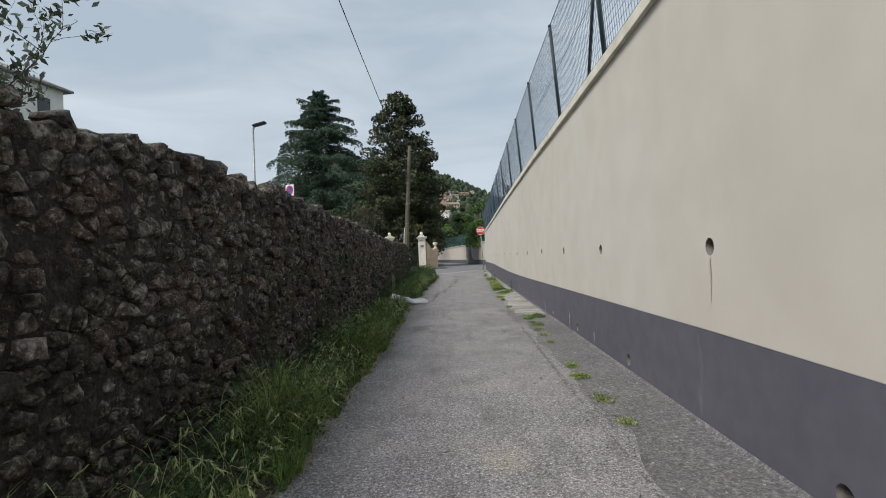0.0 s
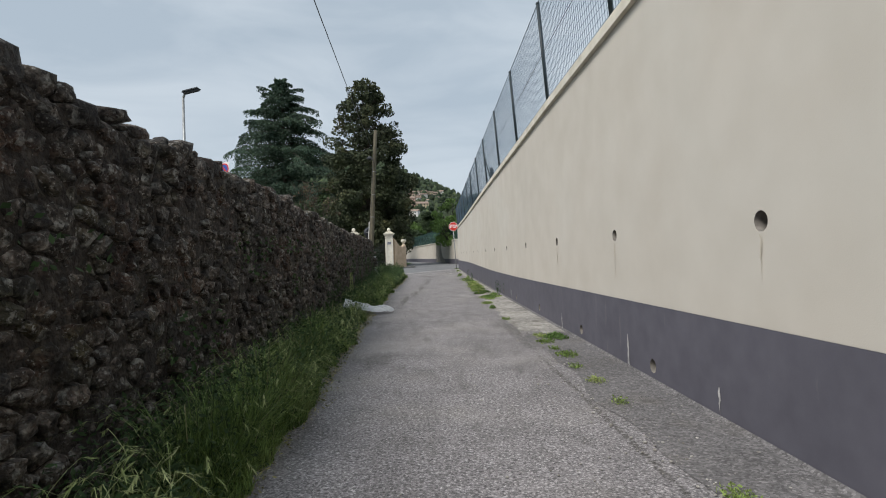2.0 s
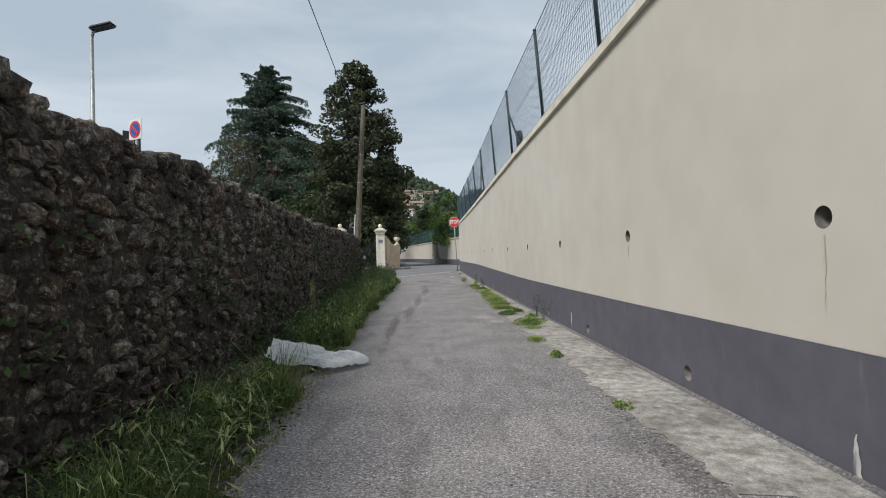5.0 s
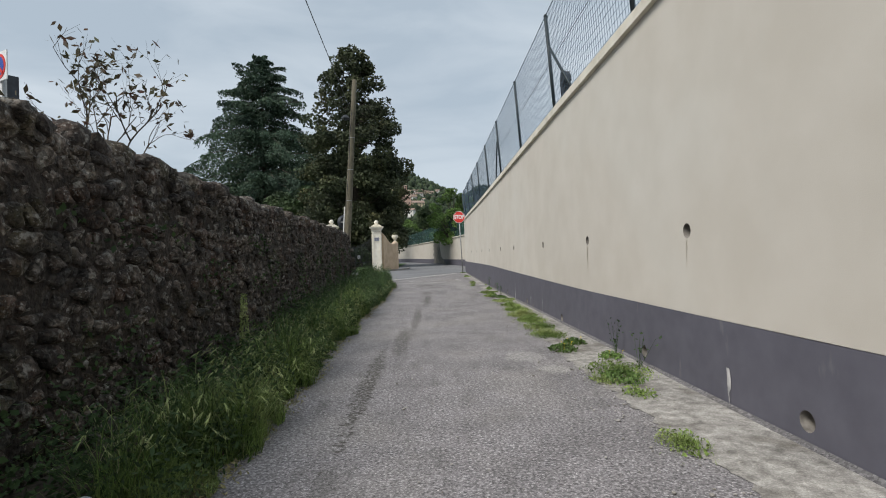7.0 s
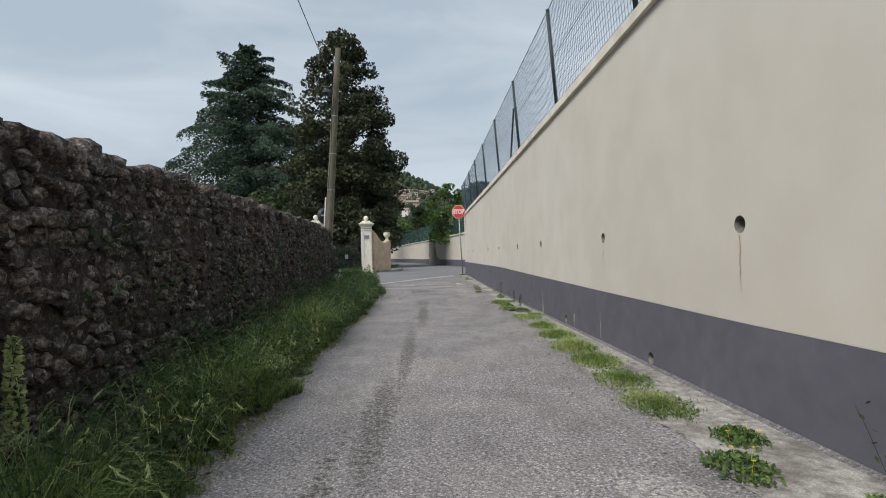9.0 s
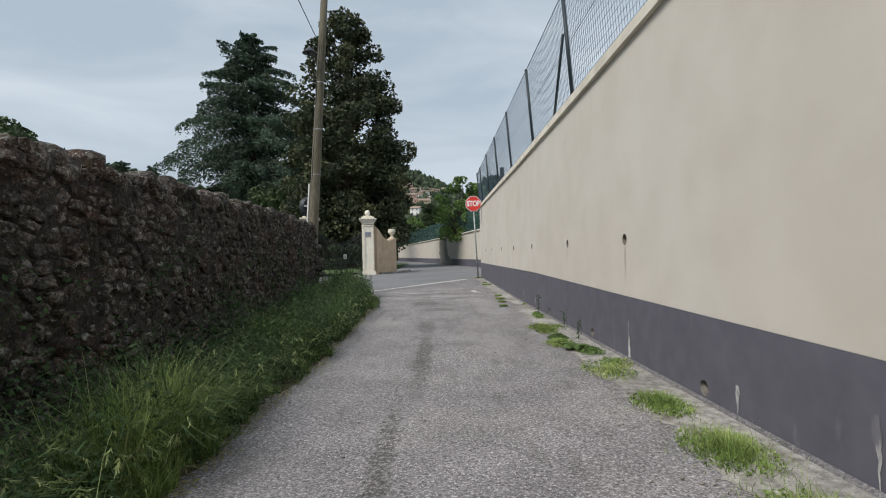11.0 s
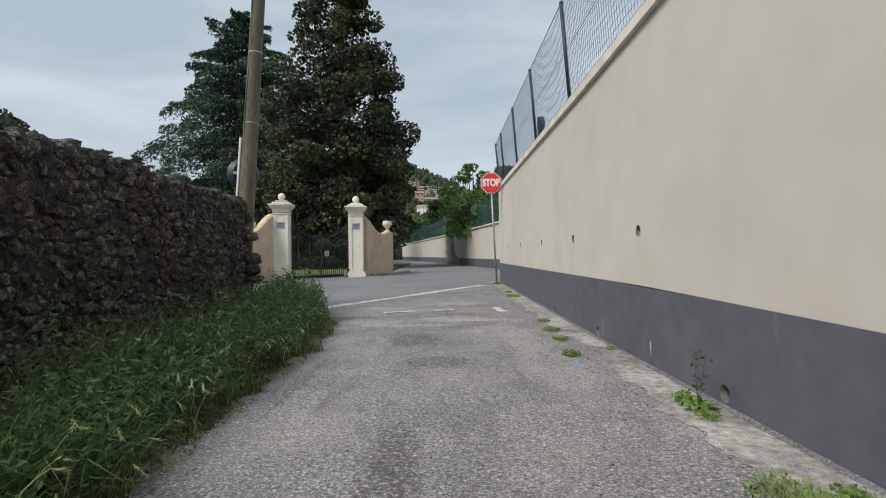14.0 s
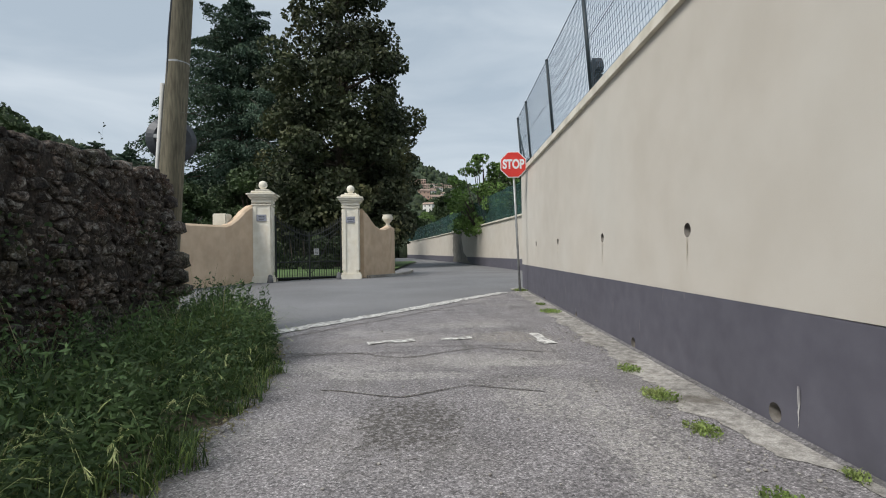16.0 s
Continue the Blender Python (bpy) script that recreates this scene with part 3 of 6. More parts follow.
def wall_face(zlo, zhi, holes, level, mat, x, parent, name, label):
    """A face with round recesses: columns of quads, a ring of faces round each hole, and its lining."""
    bm, lining = bmesh.new(), bmesh.new()
    R, C, S = 0.056, 0.085, 16
    cuts = sorted([-10.0, 42.0] + [h - C for h in holes] + [h + C for h in holes])
    def quad(y0, y1, a0, a1, b0, b1):
        bm.faces.new([bm.verts.new(p) for p in ((x, y0, a0), (x, y0, b0), (x, y1, b1), (x, y1, a1))])
    for y0, y1 in zip(cuts, cuts[1:]):
        mid = (y0 + y1) / 2
        h = next((q for q in holes if abs(q - mid) < 0.01), None)
        if h is None:
            n = max(1, int((y1 - y0) / 1.2))
            for k in range(n):
                a, b = y0 + (y1 - y0) * k / n, y0 + (y1 - y0) * (k + 1) / n
                quad(a, b, zlo(a), zlo(b), zhi(a), zhi(b))
            continue
        hz = level(h)
        quad(y0, y1, zlo(y0), zlo(y1), hz - C, hz - C)
        quad(y0, y1, hz + C, hz + C, zhi(y0), zhi(y1))
        outer, inner, deep = [], [], []
        for k in range(S):
            t = 2 * math.pi * k / S + math.pi / 4
            cy, cz = math.cos(t), math.sin(t)
            q = C / max(abs(cy), abs(cz))
            outer.append(bm.verts.new((x, h + cy * q, hz + cz * q)))
            inner.append((x, h + cy * R, hz + cz * R))
            deep.append((x + 0.30, h + cy * R, hz + cz * R))
        iv = [bm.verts.new(p) for p in inner]
        la, lb = [lining.verts.new(p) for p in inner], [lining.verts.new(p) for p in deep]
        for k in range(S):
            j = (k + 1) % S
            bm.faces.new((outer[k], iv[k], iv[j], outer[j]))
            lining.faces.new((la[k], lb[k], lb[j], la[j]))
        lining.faces.new(lb[::-1])
    bmesh.ops.remove_doubles(bm, verts=bm.verts, dist=0.0005)
    part(name, bm, mat, parent, label, kind="structure")
    part("hole_lining", lining, "hole", parent, "rough recess of the round weep holes", smooth=True, kind="structure")


wall_east = thing("wall_east", (0, 0, 0), "tall cream rendered retaining wall with grey plinth and round weep holes", "", kind="structure")
wall_face(lambda y: ground_z(y) - 0.1, band_z, LOW, lambda y: float(np.interp(y, [8, 13, 15, 20, 22.4, 25, 28], [0.015, 0.03, 0.05, 0.02, -0.02, 0.0, 0.0])), "band", WX - 0.004, wall_east, "plinth", "purplish grey painted plinth with small lime runs")
wall_face(band_z, top_z, UP, lambda y: float(np.interp(y, [7, 11, 16, 19], [1.07, 1.09, 1.095, 1.07])), "cream", WX, wall_east, "render", "smooth cream render with faint runs")
bm = bmesh.new()
ys = np.arange(-10, 42.01, 1.0)
for a, b in zip(ys, ys[1:]):  # back and end of the wall
    bm.faces.new([bm.verts.new(p) for p in ((WX + 0.4, a, -0.4), (WX + 0.4, b, -0.4), (WX + 0.4, b, top_z(b)), (WX + 0.4, a, top_z(a)))])
bm.faces.new([bm.verts.new(p) for p in ((WX, 42, -0.3), (WX + 0.4, 42, -0.3), (WX + 0.4, 42, top_z(42)), (WX, 42, top_z(42)))])
part("back", bm, "cream", wall_east, kind="structure")
bm = bmesh.new()
for y0, y1 in zip(ys, ys[1:]):
    for (xa, xb) in ((WX - 0.045, WX + 0.43),):
        c = []
        for y in (y0 + 0.0, y1 - 0.0):
            z = top_z(y)
            c.append([(xa, y, z - 0.005), (xa, y, z + 0.095), (xa + 0.012, y, z + 0.108), (xb, y, z + 0.115), (xb, y, z - 0.005)])
        ra, rb = [bm.verts.new(p) for p in c[0]], [bm.verts.new(p) for p in c[1]]
        for k in range(5):
            bm.faces.new((ra[k], rb[k], rb[(k + 1) % 5], ra[(k + 1) % 5]))
        if y0 == ys[0]:
            bm.faces.new(ra)
        if y1 == ys[-1]:
            bm.faces.new(rb[::-1])
bmesh.ops.remove_doubles(bm, verts=bm.verts, dist=0.0005)
part("coping", bm, "coping", wall_east, "cream concrete coping with dirty streaks", kind="structure")
# the return of the wall round the corner
bm = bmesh.new()
box(bm, (8.9, 42.15, 1.35), (6.9, 0.3, 3.1))
part("return_wall", bm, "cream", wall_east, kind="structure")

rs = random.Random(4)


def run(y, z, length, width, mat, dx=0.0, wedge=False):
    """A thin run of dirt or lime below a hole."""
    bm = bmesh.new()
    n = 8
    prev = None
    for k in range(n + 1):
        u = k / n
        w = width * (0.5 + 0.5 * math.sin(math.pi * min(1, u * 1.3 + 0.15))) * (1 - 0.8 * u * u) * rs.uniform(0.8, 1.2)
        if wedge:
            w = width * (0.15 + 0.85 * u) * rs.uniform(0.75, 1.15)
        o = 0.006 * rs.uniform(-1, 1)
        cur = [bm.verts.new((WX - 0.0065 - dx, y + o - w, z - length * u)), bm.verts.new((WX - 0.0065 - dx, y + o + w, z - length * u))]
        if prev:
            bm.faces.new((prev[0], prev[1], cur[1], cur[0]))
        prev = cur
    part("stain_run", bm, mat, wall_east, "thin dried run of lime or dirt", kind="structure")


for y in UP:
    if 3 < y < 41:
        run(y + rs.uniform(-0.01, 0.01), 1.012, rs.uniform(0.12, 0.38), rs.uniform(0.006, 0.013), "rust")
for y, z, l, w in ((9.9, 0.1, 0.2, 0.012), (13.7, 0.12, 0.22, 0.03), (18.2, 0.16, 0.26, 0.022), (23.6, 0.25, 0.38, 0.014), (24.6, 0.12, 0.2, 0.02),
                   (26.35, 0.30, 0.36, 0.034), (11.35, 0.20, 0.27, 0.028), (32.16, 0.2, 0.22, 0.012), (30.9, 0.14, 0.2, 0.018), (36.8, 0.1, 0.15, 0.015)):
    run(y, z, l, w, "limescale", 0.002, w > 0.025)

# the fence on the wall
POSTS = [-3.2, -0.9, 1.5, 4.0, 6.5, 9.0, 11.5, 14.15, 16.85, 19.55, 22.5, 25.27, 28.15, 30.85, 33.5, 35.95, 38.3, 40.65, 41.95]
FX, LEANX = WX + 0.03, 0.10


def fence_h(y):
    return float(np.interp(y, [-10, 14, 28, 42], [1.50, 1.48, 1.42, 1.30]))


fence = thing("wire_fence", (FX, 0, 3.1), "dark green steel mesh fence leaning over the cream wall", "fence")
def wrel(x, y, z):
    return (x - FX, y, z - 3.1)


for y in POSTS:
    z, h = top_z(y) + 0.08, fence_h(y)
    bm = bmesh.new()
    r = tube(bm, wrel(FX, y, z - 0.04), wrel(FX - LEANX, y, z + h), 0.026, seg=8)
    ball(bm, wrel(FX - LEANX, y, z + h + 0.005), 0.03, 8)
    part("post", bm, "green_metal", fence, smooth=True)
for y, d in ((9.8, 0.78), (21.55, -0.9), (29.3, 1.0), (41.4, -0.5)):
    bm = bmesh.new()
    z = top_z(y) + 0.08
    tube(bm, wrel(FX + 0.01, y, z), wrel(FX - 0.07, y - d, z + 0.95), 0.02, seg=8)
    part("strut", bm, "green_metal", fence, smooth=True)


def wires(segs, r):
    """Three-sided wires for many straight pieces."""
    segs = np.array(segs, dtype=float)
    a, b = segs[:, 0], segs[:, 1]
    d = b - a
    d /= np.linalg.norm(d, axis=1)[:, None]
    ref = np.where(np.abs(d[:, 2:3]) > 0.7, np.array([[1.0, 0, 0]]), np.array([[0, 0, 1.0]]))
    u = np.cross(d, ref)
    u /= np.linalg.norm(u, axis=1)[:, None]
    w = np.cross(d, u)
    vs = []
    for p in (a, b):
        for t in (0, 2.094, 4.189):
            vs.append(p + r * (u * math.cos(t) + w * math.sin(t)))
    v = np.stack(vs, 1).reshape(-1, 3)
    o = np.arange(len(segs))[:, None] * 6
    return v, np.concatenate([o + [[0, 1, 4, 3]], o + [[1, 2, 5, 4]], o + [[2, 0, 3, 5]]], 0)


for y0, y1 in zip(POSTS, POSTS[1:]):
    segs = []
    n = max(1, round((y1 - y0) / 0.07))
    for k in range(n):
        y = y0 + (y1 - y0) * (k + 0.5) / n
        z, h = top_z(y) + 0.1, fence_h(y)
        segs.append((wrel(FX, y, z), wrel(FX - LEANX, y, z + h)))
    for k in range(18):
        u = k / 17
        p = [wrel(FX - LEANX * u, y, top_z(y) + 0.1 + fence_h(y) * u) for y in (y0, y1)]
        segs.append(p)
    v, f = wires(segs, 0.0025)
    raw("mesh_panel", v, f, "wire", fence, "welded green wire mesh")
bm = bmesh.new()
for u in (0.03, 0.5, 0.99):
    for y0, y1 in zip(POSTS, POSTS[1:]):
        p = [wrel(FX - LEANX * u, y, top_z(y) + 0.1 + fence_h(y) * u) for y in (y0, y1)]
        tube(bm, *p, 0.004, seg=4, cap=False)
part("tension_wire", bm, "green_metal", fence)


# floodlights or camera hoods standing behind the fence
def hood(y, x, h):
    t = thing("garden_lamp_post", (x, y, top_z(y) + 0.11), "dark grey lamp post with a hooded louvred head behind the mesh", "lamp", "hooded lamps behind the fence")
    bm = bmesh.new()
    box(bm, (0, 0, h * 0.4), (0.10, 0.15, h * 0.8 + 0.02), 0.015)
    part("stem", bm, "dark_metal", t)
    bm = bmesh.new()
    for s in (-1, 1):
        prof = [(0.075, 0), (0.075, 0.14), (0.05, 0.19), (0.0, 0.21), (-0.07, 0.18), (-0.14, 0.11), (-0.17, 0.03), (-0.12, 0.0)]
        ring = [bm.verts.new((s * 0.05, p, h * 0.8 + q)) for p, q in prof]
        bm.faces.new(ring if s > 0 else ring[::-1])
    bm.verts.ensure_lookup_table()
    for k in range(8):
        m = (k + 1) % 8
        bm.faces.new((bm.verts[k], bm.verts[m], bm.verts[8 + m], bm.verts[8 + k]))
    part("hood", bm, "dark_metal", t)
    for k in range(3):
        bm = bmesh.new()
        box(bm, (0, -0.145 + 0.012 * k, h * 0.8 + 0.015 - 0.035 * k), (0.10, 0.06, 0.008), 0.002)
        part("louvre", bm, "dark_metal", t)


hood(22.35, WX + 0.15, 0.40)
hood(36.16, WX + 0.15, 0.40)


# ---- far wall and its net fence ----
FAR = [(7.35, 46.5), (6.56, 52), (5.3, 61), (3.6, 72), (1.3, 86), (-1.4, 101), (-3.6, 112)]
def far_wall():
    t = thing("wall_far", (0, 0, 0), "low cream wall with grey plinth curving along the street, one grey patch", "", kind="structure")
    hz = 2.38
    for nm, z0, z1, mat, off in (("plinth", -0.2, 0.46, "band", 0.004), ("render", 0.46, hz, "cream", 0.0)):
        bm = bmesh.new()
        for (xa, ya), (xb, yb) in zip(FAR, FAR[1:]):
            za, zb = (0.1, 0.1)
            q = [(xa - off, ya, z0 + za), (xb - off, yb, z0 + zb), (xb - off, yb, z1 + zb), (xa - off, ya, z1 + za)]
            p = [bm.verts.new(c) for c in q]
            r = [bm.verts.new((c[0] + 0.3, c[1] + 0.1, c[2])) for c in q]
            bm.faces.new(p[::-1])
            bm.faces.new(r)
            for k in range(4):
                bm.faces.new((p[k], p[(k + 1) % 4], r[(k + 1) % 4], r[k]))
        part(nm, bm, mat, t, kind="structure")
    bm = bmesh.new()
    for (xa, ya), (xb, yb) in zip(FAR, FAR[1:]):
        L = math.hypot(xb - xa, yb - ya)
        m = Matrix.Translation(((xa + xb) / 2 + 0.12, (ya + yb) / 2, hz + 0.14)) @ Matrix.Rotation(math.atan2(yb - ya, xb - xa), 4, "Z")
        box(bm, (0, 0, 0), (L + 0.05, 0.4, 0.09), 0.01, m)
    part("coping", bm, "coping", t, kind="structure")
    # the ragged grey patch under the overhanging tree, wider towards the ground
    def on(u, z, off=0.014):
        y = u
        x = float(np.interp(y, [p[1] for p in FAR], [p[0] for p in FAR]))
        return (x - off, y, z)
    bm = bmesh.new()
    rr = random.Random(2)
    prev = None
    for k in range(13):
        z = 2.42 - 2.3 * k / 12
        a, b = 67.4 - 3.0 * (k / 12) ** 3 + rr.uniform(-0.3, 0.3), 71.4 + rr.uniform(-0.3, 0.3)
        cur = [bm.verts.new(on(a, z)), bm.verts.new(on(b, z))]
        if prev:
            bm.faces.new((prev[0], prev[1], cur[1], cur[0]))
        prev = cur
    part("damp_patch", bm, "greyed", t, "grey patch below an overhanging tree", kind="structure")


far_wall()
net = thing("net_fence", (4, 60, 2.5), "tall fence with teal green shade netting above the low wall", "fence")
for (xa, ya), (xb, yb) in zip(FAR, FAR[1:]):
    h = 1.6
    v = []
    n = 12
    for k in range(n + 1):
        u = k / n
        x, y = xa + (xb - xa) * u + 0.2, ya + (yb - ya) * u
        for j in range(5):
            v.append((x - 4 + 0.05 * noise.noise((x * 3, y, j)), y - 60, 0.05 + h * j / 4 + (0.1 * noise.noise((x, y * 0.7, 7)) if j == 4 else 0)))
    f = np.array([(k * 5 + j, (k + 1) * 5 + j, (k + 1) * 5 + j + 1, k * 5 + j + 1) for k in range(n) for j in range(4)])
    raw("netting", v, f, "net", net, "teal green woven shade netting", smooth=True)
    bm = bmesh.new()
    tube(bm, (xa + 0.2 - 4, ya - 60, 0), (xa + 0.2 - 4, ya - 60, 1.85), 0.03, seg=6)
    part("post", bm, "green_metal", net)


# ---- rubble wall ----
wall_west = thing("wall_west", (0, 0, 0), "old dark rubble stone wall with moss, lichen and a ragged top", "", kind="structure")
ys = np.arange(-9, 35.41, 0.3)
bm = bmesh.new()
rows_ = []
for y in np.arange(-9, 35.36, 0.09):
    g, z = ground_z(y) - 0.1, wall_top(y) - 0.06
    col = []
    for k in range(21):
        h = g + (z - g) * k / 20
        col.append(bm.verts.new((wall_x(y) + 0.008 + 0.024 * noise.noise((y * 7, h * 9, 1)) + 0.02 * noise.noise((y * 2, h * 2, 4)), y, h)))
    for p in ((wall_x(y) - 0.3, y, z + 0.02), (wall_x(y) - 0.5, y, z - 0.04), (wall_x(y) - 0.52, y, g)):
        col.append(bm.verts.new(p))
    rows_.append(col)
for a, b in zip(rows_, rows_[1:]):
    for k in range(len(a) - 1):
        bm.faces.new((a[k], b[k], b[k + 1], a[k + 1]))
bm.faces.new(rows_[0])
bm.faces.new(rows_[-1][::-1])
part("core", bm, "mortar", wall_west, "earth-filled core of the rubble wall", kind="structure")

rw = random.Random(11)


def stone_mesh(i):
    r = random.Random(100 + i)
    bm = bmesh.new()
    bmesh.ops.create_icosphere(bm, subdivisions=2, radius=0.5)
    off = Vector((r.uniform(-9, 9), r.uniform(-9, 9), r.uniform(-9, 9)))
    for v in bm.verts:
        c = v.co.copy()
        m = max(abs(c.x), abs(c.y), abs(c.z))
        c = c.lerp(c * (0.5 / m), 0.55)
        c *= 1 + 0.22 * noise.noise(c * 2.0 + off) + 0.10 * noise.noise(c * 5 + off)
        v.co = c
    me = bpy.data.meshes.new("stone")
    bm.to_mesh(me)
    bm.free()
    me.materials.append(M["stone"])
    return me


STONES = [stone_mesh(i) for i in range(14)]
SV = [np.array([v.co[:] for v in m.vertices]) for m in STONES]
SF = [np.array([p.vertices[:] for p in m.polygons]) for m in STONES]


def lay_stones():
    """Cap stones and the stones of the wall's end: place, size and turn."""
    out = []
    for x0, lift in ((-0.10, 0.0), (-0.36, 0.01)):
        y = -9.0
        while y < 35.3:
            w = rw.uniform(0.10, 0.32)
            out.append((wall_x(y) + x0 + rw.uniform(-0.05, 0.03), y + w / 2, wall_top(y) + lift + rw.uniform(-0.09, 0.05), rw.uniform(0.24, 0.36), w * 1.05, rw.uniform(0.10, 0.22), rw.uniform(-14, 14), rw.randrange(14)))
            y += w
    z = -0.1
    while z < 1.75:
        h = rw.uniform(0.12, 0.22)
        x = -0.6
        while x < -0.02:
            w = rw.uniform(0.15, 0.32)
            out.append((x + w / 2 - 0.02, 35.4 + rw.uniform(-0.03, 0.04), z + h / 2, w * 1.05, 0.25, h * 1.1, rw.uniform(-8, 8), rw.randrange(14)))
            x += w
        z += h
    return out


LAID = lay_stones()
vs, fs, n0 = [], [], 0
for x, y, z, sx, sy, sz, a, k in LAID:
    ca, sa = math.cos(radians(a)), math.sin(radians(a))
    v = SV[k] * (sx, sy, sz)
    v = np.stack([v[:, 0], v[:, 1] * ca - v[:, 2] * sa, v[:, 1] * sa + v[:, 2] * ca], 1) + (x, y, z)
    vs.append(v)
    fs.append(SF[k] + n0)
    n0 += len(v)
raw("cap_stones", np.concatenate(vs), np.concatenate(fs), "stone", wall_west, "ragged rounded cap stones of the wall", kind="stuff")


def cells():
    """Irregular stones that fill the wall's face: jittered sites and the polygon round each."""
    sites = []
    z, row = -0.25, 0
    while z < 2.05:
        h = rw.uniform(0.075, 0.125)
        y = -9.2 + rw.uniform(0, 0.2)
        while y < 35.6:
            w = rw.choice((0.06, 0.08, 0.10, 0.13, 0.17, 0.24)) * rw.uniform(0.85, 1.2)
            sites.append((y + w / 2 + rw.uniform(-0.03, 0.03), z + h / 2 + rw.uniform(-0.045, 0.045)))
            y += w
        z += h
    S = np.array(sites)
    out = []
    order = np.argsort(S[:, 0])
    S = S[order]
    for i, (cy, cz) in enumerate(S):
        if cz > wall_top(cy) + 0.02:
            continue
        lo, hi = np.searchsorted(S[:, 0], [cy - 0.6, cy + 0.6])
        near = S[lo:hi]
        d = np.hypot((near[:, 0] - cy), (near[:, 1] - cz) * 1.35)
        near = near[np.argsort(d)[1:15]]
        poly = [(cy - 0.3, cz - 0.2), (cy + 0.3, cz - 0.2), (cy + 0.3, cz + 0.2), (cy - 0.3, cz + 0.2)]
        for ny, nz in near:
            dy, dz = ny - cy, (nz - cz) * 1.8
            L = math.hypot(dy, dz)
            c = (dy * (cy + ny) / 2 + dz * (cz + nz) / 2) - rw.uniform(0.002, 0.014) * L
            res = []
            for k in range(len(poly)):
                p, q = poly[k], poly[(k + 1) % len(poly)]
                a, b = p[0] * dy + p[1] * dz - c, q[0] * dy + q[1] * dz - c
                if a <= 0:
                    res.append(p)
                if (a < 0 < b) or (b < 0 < a):
                    u = a / (a - b)
                    res.append((p[0] + (q[0] - p[0]) * u, p[1] + (q[1] - p[1]) * u))
            poly = res
            if len(poly) < 3:
                break
        if len(poly) >= 3 and cy < 35.35:
            out.append(((cy, cz), poly))
    return out


def cell_stone(c, poly):
    """One stone: outline, bevelled shoulder and an uneven face, round its own middle."""
    r = random.Random(int(c[0] * 1000) * 31 + int(c[1] * 1000))
    pts = []
    for k in range(len(poly)):
        p, q = poly[k], poly[(k + 1) % len(poly)]
        if math.hypot(p[0] - q[0], p[1] - q[1]) < 0.02:
            continue
        pts.append(p)
        if math.hypot(p[0] - q[0], p[1] - q[1]) > 0.09:
            pts.append(((p[0] + q[0]) / 2 + r.uniform(-0.008, 0.008), (p[1] + q[1]) / 2 + r.uniform(-0.008, 0.008)))
    n = len(pts)
    if n < 3:
        return None
    my, mz = sum(p[0] for p in pts) / n, sum(p[1] for p in pts) / n
    out = r.uniform(-0.015, 0.03) + (0.03 if r.random() < 0.1 else 0)
    ty, tz = r.uniform(-0.3, 0.3), r.uniform(-0.35, 0.35)
    v = []
    for s, d, j in ((0.98, -0.07, 0), (1.0, 0.010, 0.006), (0.84, 0.034, 0.008), (0.45, 0.040, 0.012)):
        for p in pts:
            a, b = (p[0] - my) * s, (p[1] - mz) * s
            v.append((d + (out if d > 0 else 0) + (a * ty + b * tz if d > 0 else 0) + r.uniform(-j, j) - 0.02, a + r.uniform(-j, j), b + r.uniform(-j, j)))
    v.append((0.042 + out + r.uniform(-0.01, 0.01) - 0.02, 0, 0))
    f = []
    for ring in range(3):
        for k in range(n):
            m = (k + 1) % n
            f.append((ring * n + k, ring * n + m, (ring + 1) * n + m))
            f.append((ring * n + k, (ring + 1) * n + m, (ring + 1) * n + k))
    for k in range(n):
        f.append((3 * n + k, 3 * n + (k + 1) % n, 4 * n))
    return (my, mz), np.array(v), np.array(f)


vs, fs, n0, NEAR = [], [], 0, []
for c, poly in cells():
    st = cell_stone(c, poly)
    if st is None:
        continue
    (my, mz), v, f = st
    if 9.5 < my < 13.2 and mz > 0.3 and len(NEAR) < 300:
        NEAR.append((my, mz, v, f))
        continue
    vs.append(v + (wall_x(my), my, mz))
    fs.append(f + n0)
    n0 += len(v)
raw("stones", np.concatenate(vs), np.concatenate(fs), "stone", wall_west, "dark brown and grey rubble stones", kind="stuff")


# ---- stop sign ----
def stop_sign():
    t = thing("stop_sign", (4.865, 41.0, ground_z(41.3) - 0.03), "red octagonal stop sign on a thin grey steel pole", "road sign")
    bm = bmesh.new()
    tube(bm, (0, 0, -0.05), (-0.12, 0, 2.94), 0.027, seg=12)
    part("pole", bm, "galv", t, smooth=True)
    bm = bmesh.new()
    for rad, y in ((0.315, -0.035),):
        bmesh.ops.create_cone(bm, cap_ends=True, segments=8, radius1=rad, radius2=rad, depth=0.014,
                              matrix=Matrix.Translation((-0.12, y, 2.93)) @ Matrix.Rotation(radians(90), 4, "X") @ Matrix.Rotation(radians(22.5), 4, "Z"))
    part("rim", bm, "white", t, "white border of the sign")
    bm = bmesh.new()
    bmesh.ops.create_cone(bm, cap_ends=True, segments=8, radius1=0.295, radius2=0.295, depth=0.006,
                          matrix=Matrix.Translation((-0.12, -0.0455, 2.93)) @ Matrix.Rotation(radians(90), 4, "X") @ Matrix.Rotation(radians(22.5), 4, "Z"))
    part("face", bm, "red", t, "red reflective face")
    text(t, "STOP", (-0.12, -0.052, 2.93), 0.28, "white", width=0.49)
    for z in (2.81, 3.04):
        bm = bmesh.new()
        box(bm, (-0.118, -0.01, z), (0.09, 0.05, 0.03), 0.004)
        part("clamp", bm, "galv", t)
    return t


